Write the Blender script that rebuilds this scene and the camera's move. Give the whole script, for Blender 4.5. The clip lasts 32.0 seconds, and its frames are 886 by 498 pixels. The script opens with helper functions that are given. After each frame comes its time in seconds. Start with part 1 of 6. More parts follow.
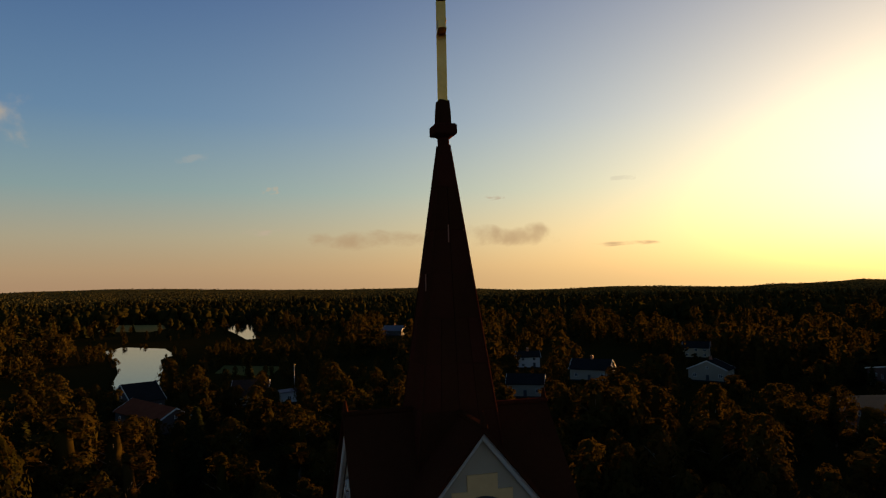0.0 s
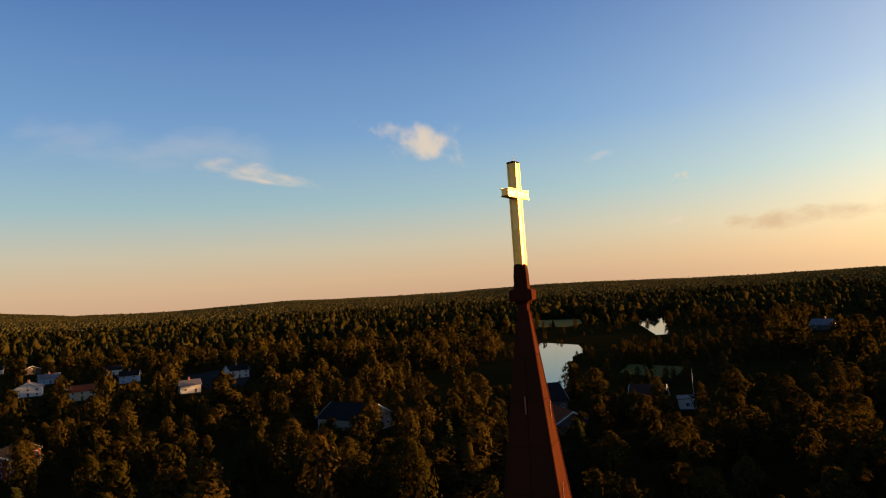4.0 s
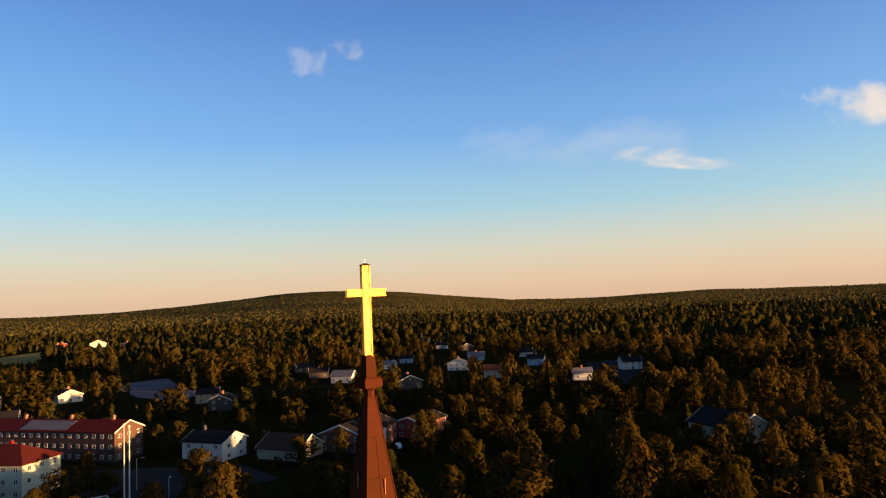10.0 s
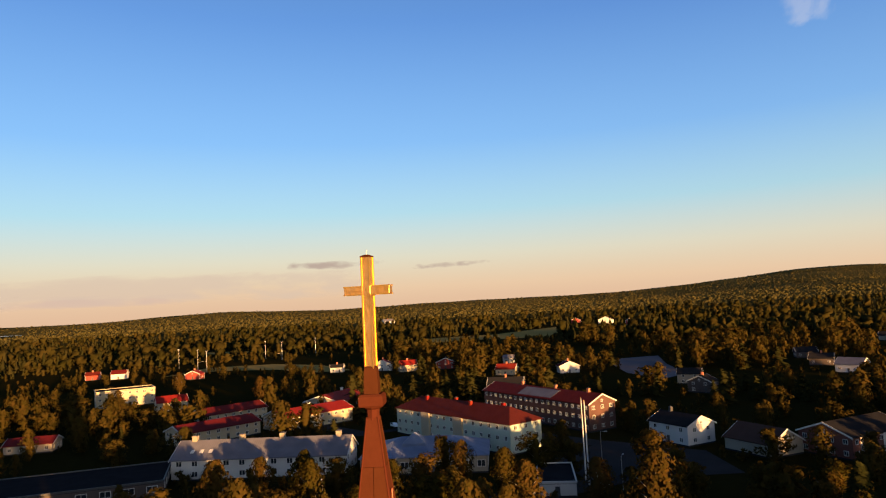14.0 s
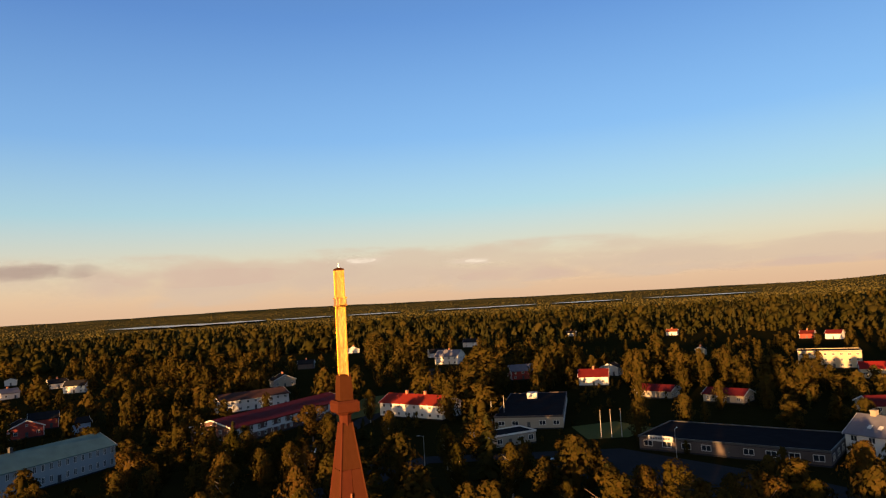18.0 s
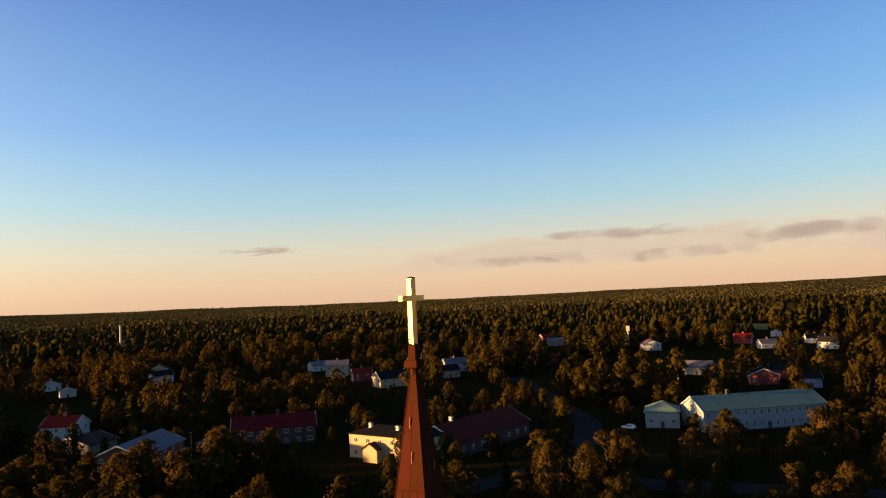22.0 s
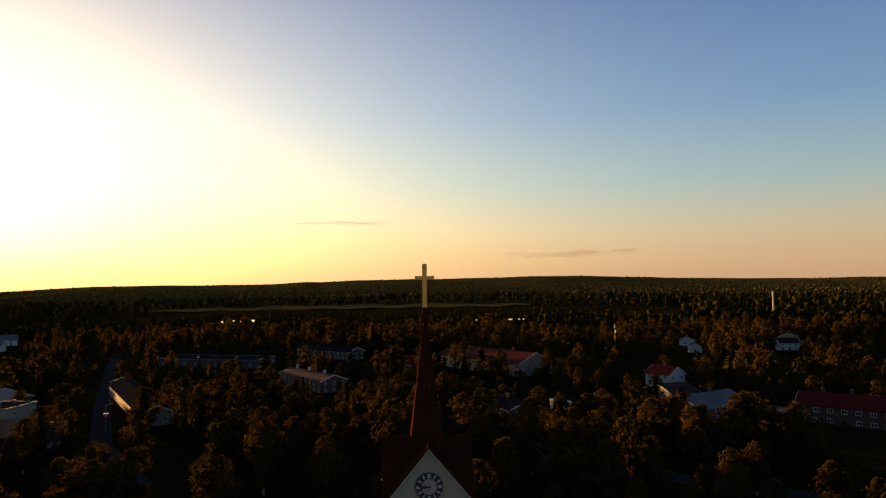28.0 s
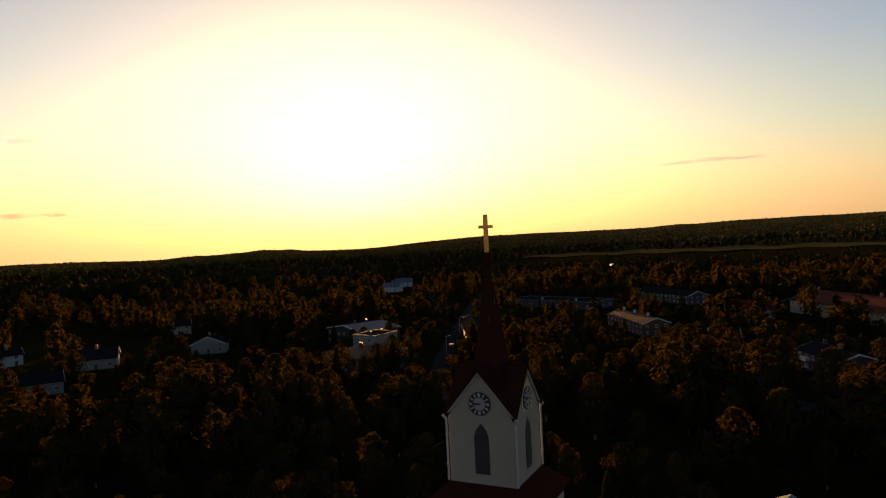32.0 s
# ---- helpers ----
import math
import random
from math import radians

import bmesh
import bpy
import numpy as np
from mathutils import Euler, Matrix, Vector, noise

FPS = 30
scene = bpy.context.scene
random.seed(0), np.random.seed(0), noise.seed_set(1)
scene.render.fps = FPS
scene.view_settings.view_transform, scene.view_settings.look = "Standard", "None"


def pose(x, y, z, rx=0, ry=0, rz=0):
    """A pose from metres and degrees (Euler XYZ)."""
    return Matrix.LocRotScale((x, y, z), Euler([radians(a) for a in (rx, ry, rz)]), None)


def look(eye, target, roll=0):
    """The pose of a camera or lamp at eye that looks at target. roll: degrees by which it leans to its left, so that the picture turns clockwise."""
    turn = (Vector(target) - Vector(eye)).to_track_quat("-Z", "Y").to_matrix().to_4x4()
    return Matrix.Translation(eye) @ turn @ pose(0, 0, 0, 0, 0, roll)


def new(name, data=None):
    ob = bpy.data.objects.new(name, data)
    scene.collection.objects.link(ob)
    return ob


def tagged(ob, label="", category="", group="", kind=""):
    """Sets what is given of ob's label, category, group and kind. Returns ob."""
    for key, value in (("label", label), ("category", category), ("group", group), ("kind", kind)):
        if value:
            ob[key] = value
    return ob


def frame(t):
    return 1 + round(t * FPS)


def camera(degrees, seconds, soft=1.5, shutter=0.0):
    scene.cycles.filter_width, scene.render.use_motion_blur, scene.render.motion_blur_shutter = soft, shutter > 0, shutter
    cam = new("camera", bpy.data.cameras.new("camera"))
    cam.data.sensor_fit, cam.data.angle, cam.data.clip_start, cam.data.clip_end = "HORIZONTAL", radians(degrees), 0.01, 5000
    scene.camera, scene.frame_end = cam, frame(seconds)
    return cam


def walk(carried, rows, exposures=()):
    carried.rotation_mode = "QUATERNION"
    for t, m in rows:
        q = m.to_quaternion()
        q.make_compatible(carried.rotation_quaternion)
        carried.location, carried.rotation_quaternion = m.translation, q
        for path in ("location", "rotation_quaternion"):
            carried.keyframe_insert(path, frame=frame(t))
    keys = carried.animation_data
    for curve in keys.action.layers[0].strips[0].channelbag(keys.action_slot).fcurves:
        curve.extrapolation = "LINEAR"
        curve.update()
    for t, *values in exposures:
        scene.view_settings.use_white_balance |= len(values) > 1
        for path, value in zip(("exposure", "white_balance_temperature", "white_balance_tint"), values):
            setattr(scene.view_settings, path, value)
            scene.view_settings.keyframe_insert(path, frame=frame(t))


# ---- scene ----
cam = camera(66.54, 32.0, soft=1.2)
PATH = [
    (0.0, pose(10.35, -16.89, 37.12, 93.21, 1.12, 31.77)),
    (0.5, pose(11.73, -16.56, 37.99, 92.94, 1.62, 38.03)),
    (1.0, pose(13.07, -16.16, 38.71, 93.07, 1.98, 44.30)),
    (1.5, pose(14.30, -15.71, 39.30, 93.27, 2.84, 50.38)),
    (2.0, pose(15.25, -15.08, 39.84, 93.54, 3.44, 55.21)),
    (2.5, pose(15.60, -13.76, 40.58, 93.64, 3.46, 58.56)),
    (3.0, pose(15.93, -12.44, 41.11, 93.79, 4.06, 61.65)),
    (3.5, pose(16.30, -11.14, 41.60, 93.77, 3.93, 64.07)),
    (5.5, pose(20.78, -7.42, 42.41, 94.09, 3.88, 73.52)),
    (6.0, pose(21.55, -6.15, 42.60, 94.15, 3.76, 77.18)),
    (6.5, pose(22.06, -4.78, 42.87, 94.32, 3.83, 81.81)),
    (7.0, pose(22.26, -3.28, 43.17, 94.43, 3.72, 86.33)),
    (7.5, pose(21.62, -1.70, 43.50, 94.46, 3.55, 90.13)),
    (8.0, pose(21.31, -0.13, 43.82, 94.64, 3.04, 92.73)),
    (8.5, pose(21.19, 1.47, 44.14, 94.81, 2.95, 94.44)),
    (9.0, pose(21.33, 3.05, 44.29, 94.88, 2.86, 95.63)),
    (9.5, pose(21.64, 4.87, 44.39, 94.77, 2.83, 97.29)),
    (10.0, pose(21.81, 6.79, 44.23, 94.66, 2.54, 100.82)),
    (10.5, pose(21.54, 8.76, 44.10, 94.59, 2.60, 106.49)),
    (11.0, pose(20.69, 10.40, 43.99, 94.58, 2.44, 113.13)),
    (11.5, pose(19.24, 11.66, 43.94, 94.59, 2.59, 120.17)),
    (12.0, pose(17.48, 12.64, 43.91, 94.68, 2.40, 126.37)),
    (12.5, pose(15.59, 13.40, 43.95, 94.78, 2.56, 131.60)),
    (13.0, pose(13.69, 14.06, 44.03, 95.03, 2.62, 135.88)),
    (13.5, pose(11.71, 14.76, 44.12, 95.11, 2.75, 139.00)),
    (15.5, pose(4.31, 19.01, 44.24, 94.02, 3.71, 156.21)),
    (16.0, pose(1.79, 18.97, 44.23, 94.31, 4.05, 164.69)),
    (16.5, pose(-0.85, 18.76, 44.37, 94.17, 4.25, 173.38)),
    (17.0, pose(-3.66, 18.48, 44.39, 94.58, 3.51, -178.34)),
    (17.5, pose(-6.39, 18.12, 44.42, 94.69, 3.77, -170.07)),
    (18.0, pose(-9.21, 17.58, 44.53, 94.53, 3.30, -160.98)),
    (18.5, pose(-12.07, 16.76, 44.57, 94.39, 3.28, -152.27)),
    (19.0, pose(-15.02, 15.56, 44.60, 94.31, 2.80, -144.13)),
    (19.5, pose(-17.76, 14.14, 44.65, 94.42, 2.89, -136.57)),
    (20.0, pose(-20.43, 12.40, 44.67, 94.53, 2.94, -129.50)),
    (20.5, pose(-23.03, 10.51, 44.77, 94.44, 2.51, -122.54)),
    (21.0, pose(-25.61, 8.50, 44.76, 94.45, 2.69, -115.41)),
    (21.5, pose(-28.60, 6.50, 44.66, 94.39, 2.80, -108.04)),
    (22.0, pose(-30.90, 4.13, 44.63, 94.21, 2.72, -100.27)),
    (22.5, pose(-32.68, 1.54, 44.62, 94.23, 2.99, -92.55)),
    (23.0, pose(-33.75, -1.23, 44.53, 94.40, 3.25, -85.29)),
    (23.5, pose(-34.20, -4.00, 44.53, 94.34, 3.28, -79.50)),
    (24.0, pose(-34.68, -7.06, 44.51, 94.23, 2.89, -75.65)),
    (24.5, pose(-36.00, -10.56, 44.40, 94.19, 2.46, -72.71)),
    (25.0, pose(-37.03, -13.98, 44.41, 93.99, 2.15, -68.85)),
    (25.5, pose(-37.84, -17.23, 44.43, 93.78, 2.05, -63.96)),
    (26.0, pose(-38.06, -20.48, 44.43, 93.56, 2.19, -59.13)),
    (26.5, pose(-37.98, -23.80, 44.56, 93.21, 2.22, -55.23)),
    (28.5, pose(-32.26, -36.83, 44.16, 92.56, 1.92, -43.96)),
    (29.0, pose(-31.18, -39.26, 44.20, 91.84, 4.17, -41.35)),
    (29.5, pose(-29.68, -41.42, 44.12, 91.35, 4.63, -38.24)),
    (30.0, pose(-27.61, -43.85, 44.06, 91.05, 3.79, -34.07)),
    (30.5, pose(-25.29, -46.18, 44.11, 90.48, 3.44, -29.30)),
    (31.0, pose(-22.89, -48.25, 44.08, 90.03, 3.10, -24.61)),
    (31.5, pose(-20.45, -50.19, 43.83, 89.46, 2.84, -19.96)),
    (32.0, pose(-17.88, -51.80, 43.81, 89.24, 2.77, -15.39)),
]
EXPOSURES = [(0.0, 1.12, 8000, 5), (2.0, 1.66, 8100, 6), (3.5, 1.79, 7700, 8), (6.0, 1.87, 7200, 9), (9.0, 2.08, 6900, 7), (13.0, 2.14, 6900, 8),
             (17.0, 2.12, 7400, 8), (20.0, 2.02, 6800, 7), (23.0, 2.2, 7500, 9), (26.0, 1.88, 8000, 8), (29.5, 1.51, 8900, 11),
             (32.0, 1.48, 9400, 12)]
walk(cam, PATH, EXPOSURES)

# ---- light ----
SUN_AZ, SUN_EL = radians(8.0), radians(3.3)          # clockwise from +y, above the horizon
world = bpy.data.worlds.new("sky")
scene.world = world
world.use_nodes = True
wn, wl = world.node_tree.nodes, world.node_tree.links
sky = wn.new("ShaderNodeTexSky")
sky.sky_type, sky.sun_disc = "NISHITA", False
sky.sun_elevation, sky.sun_rotation = SUN_EL, SUN_AZ
sky.altitude, sky.air_density, sky.dust_density, sky.ozone_density = 60.0, 1.0, 4.0, 3.0
# a clear evening haze that grades from peach at the horizon to blue overhead, under the sky's own glow
way, split, band = wn.new("ShaderNodeTexCoord"), wn.new("ShaderNodeSeparateXYZ"), wn.new("ShaderNodeValToRGB")
wl.new(way.outputs["Generated"], split.inputs["Vector"])
wl.new(split.outputs["Z"], band.inputs["Fac"])
STOPS = ((0.0, (0.78, 0.52, 0.37)), (0.03, (0.80, 0.58, 0.42)), (0.075, (0.66, 0.60, 0.51)), (0.14, (0.34, 0.52, 0.64)), (0.24, (0.15, 0.32, 0.66)), (0.40, (0.055, 0.15, 0.47)), (0.60, (0.020, 0.055, 0.17)), (1.0, (0.010, 0.026, 0.085)))
for k, (at, colour) in enumerate(STOPS):
    e = band.color_ramp.elements[k] if k < 2 else band.color_ramp.elements.new(at)
    e.position, e.color = at, (*colour, 1)
glow, haze, both = wn.new("ShaderNodeVectorMath"), wn.new("ShaderNodeVectorMath"), wn.new("ShaderNodeVectorMath")
glow.operation = haze.operation = "SCALE"
glow.inputs["Scale"].default_value, haze.inputs["Scale"].default_value = 1.08, 4.2
wl.new(sky.outputs["Color"], glow.inputs[0])
wl.new(band.outputs["Color"], haze.inputs[0])
wl.new(glow.outputs[0], both.inputs[0])
wl.new(haze.outputs[0], both.inputs[1])
# the broad warm aureole of the low sun in the haze
sun_dir = Vector((math.sin(SUN_AZ) * math.cos(SUN_EL), math.cos(SUN_AZ) * math.cos(SUN_EL), math.sin(SUN_EL)))
near_sun, clip, spread, bloom, total = wn.new("ShaderNodeVectorMath"), wn.new("ShaderNodeMath"), wn.new("ShaderNodeMath"), wn.new("ShaderNodeVectorMath"), wn.new("ShaderNodeVectorMath")
near_sun.operation, clip.operation, spread.operation, bloom.operation = "DOT_PRODUCT", "MAXIMUM", "POWER", "SCALE"
near_sun.inputs[1].default_value = sun_dir
wl.new(way.outputs["Generated"], near_sun.inputs[0])
wl.new(near_sun.outputs["Value"], clip.inputs[0])
clip.inputs[1].default_value, spread.inputs[1].default_value = 0.0, 4.5
wl.new(clip.outputs[0], spread.inputs[0])
warm = wn.new("ShaderNodeValToRGB")      # deeper orange towards the horizon
warm.color_ramp.elements[0].position, warm.color_ramp.elements[0].color = 0.0, (0.98, 0.68, 0.26, 1)
warm.color_ramp.elements[1].position, warm.color_ramp.elements[1].color = 0.22, (0.92, 0.82, 0.50, 1)
wl.new(split.outputs["Z"], warm.inputs["Fac"])
wl.new(warm.outputs["Color"], bloom.inputs[0])
spread_gain = wn.new("ShaderNodeMath")
spread_gain.operation, spread_gain.inputs[1].default_value = "MULTIPLY", 4.9
wl.new(spread.outputs[0], spread_gain.inputs[0])
low, weight = wn.new("ShaderNodeMapRange"), wn.new("ShaderNodeMath")      # the haze lies low
low.inputs["From Max"].default_value, low.inputs["To Min"].default_value, low.inputs["To Max"].default_value = 0.45, 1.1, 0.3
weight.operation = "MULTIPLY"
wl.new(split.outputs["Z"], low.inputs["Value"])
wl.new(spread_gain.outputs[0], weight.inputs[0])
wl.new(low.outputs["Result"], weight.inputs[1])
wl.new(weight.outputs[0], bloom.inputs["Scale"])
wl.new(both.outputs[0], total.inputs[0])
wl.new(bloom.outputs[0], total.inputs[1])
wl.new(total.outputs[0], wn["Background"].inputs["Color"])
wn["Background"].inputs["Strength"].default_value = 0.052
sun = new("sun", bpy.data.lights.new("sun", "SUN"))
sun.data.energy, sun.data.angle, sun.data.color = 5.0, radians(0.6), (1.0, 0.52, 0.20)
sun.matrix_world = look(sun_dir * 500, (0, 0, 0))

# ---- materials ----


def material(name, colour, other=None, scale=3.0, rough=0.8, metal=0.0, bump=0.0, fine=None, random_part=0.0, island=0.0, spec=0.5):
    """Two-scale noise between two colours, with a fine grain, bump, and a shift per object or per island."""
    m = bpy.data.materials.new(name)
    m.use_nodes = True
    n, l = m.node_tree.nodes, m.node_tree.links
    b = n["Principled BSDF"]
    b.inputs["Roughness"].default_value, b.inputs["Metallic"].default_value = rough, metal
    b.inputs["Specular IOR Level"].default_value = spec
    other = other or tuple(c * 0.7 for c in colour)
    where = n.new("ShaderNodeTexCoord")
    big, small = n.new("ShaderNodeTexNoise"), n.new("ShaderNodeTexNoise")
    big.inputs["Scale"].default_value, big.inputs["Detail"].default_value = scale * 0.15, 4
    small.inputs["Scale"].default_value, small.inputs["Detail"].default_value = fine or scale * 2.5, 3
    for t in (big, small):
        l.new(where.outputs["Object"], t.inputs["Vector"])
    add = n.new("ShaderNodeMath")
    add.operation = "MULTIPLY_ADD"
    l.new(small.outputs["Fac"], add.inputs[0])
    add.inputs[1].default_value = 0.45
    l.new(big.outputs["Fac"], add.inputs[2])
    ramp = n.new("ShaderNodeMapRange")
    ramp.inputs["From Min"].default_value, ramp.inputs["From Max"].default_value = 0.45, 1.0
    l.new(add.outputs[0], ramp.inputs["Value"])
    mix = n.new("ShaderNodeMix")
    mix.data_type = "RGBA"
    mix.inputs["A"].default_value, mix.inputs["B"].default_value = (*colour, 1), (*other, 1)
    l.new(ramp.outputs["Result"], mix.inputs["Factor"])
    out = mix.outputs["Result"]
    for amount, source, socket in ((random_part, "ShaderNodeObjectInfo", "Random"), (island, "ShaderNodeNewGeometry", "Random Per Island")):
        if amount:
            info, hsv, span = n.new(source), n.new("ShaderNodeHueSaturation"), n.new("ShaderNodeMapRange")
            l.new(info.outputs[socket], span.inputs["Value"])
            span.inputs["To Min"].default_value, span.inputs["To Max"].default_value = 1 - amount, 1 + amount
            l.new(span.outputs["Result"], hsv.inputs["Value"])
            l.new(out, hsv.inputs["Color"])
            hue = n.new("ShaderNodeMapRange")
            l.new(info.outputs[socket], hue.inputs["Value"])
            hue.inputs["To Min"].default_value, hue.inputs["To Max"].default_value = 0.5 + amount * 0.07, 0.5 - amount * 0.07
            l.new(hue.outputs["Result"], hsv.inputs["Hue"])
            out = hsv.outputs["Color"]
    l.new(out, b.inputs["Base Color"])
    if bump:
        bm = n.new("ShaderNodeBump")
        bm.inputs["Strength"].default_value, bm.inputs["Distance"].default_value = bump, 0.05
        l.new(small.outputs["Fac"], bm.inputs["Height"])
        l.new(bm.outputs["Normal"], b.inputs["Normal"])
    return m


def metal_roof(name, colour, step=0.6, rough=0.6):
    """Painted sheet metal with standing seams down the slope (along local y)."""
    m = material(name, colour, tuple(c * 0.72 for c in colour), 2.0, rough, 0.0, 0.0, random_part=0.08, spec=0.015)
    n, l = m.node_tree.nodes, m.node_tree.links
    where, wave, bump = n.new("ShaderNodeTexCoord"), n.new("ShaderNodeTexWave"), n.new("ShaderNodeBump")
    wave.bands_direction = "X"
    wave.inputs["Scale"].default_value = 0.314 / step
    l.new(where.outputs["Object"], wave.inputs["Vector"])
    l.new(wave.outputs["Fac"], bump.inputs["Height"])
    bump.inputs["Strength"].default_value, bump.inputs["Distance"].default_value = 0.5, 0.04
    l.new(bump.outputs["Normal"], n["Principled BSDF"].inputs["Normal"])
    return m


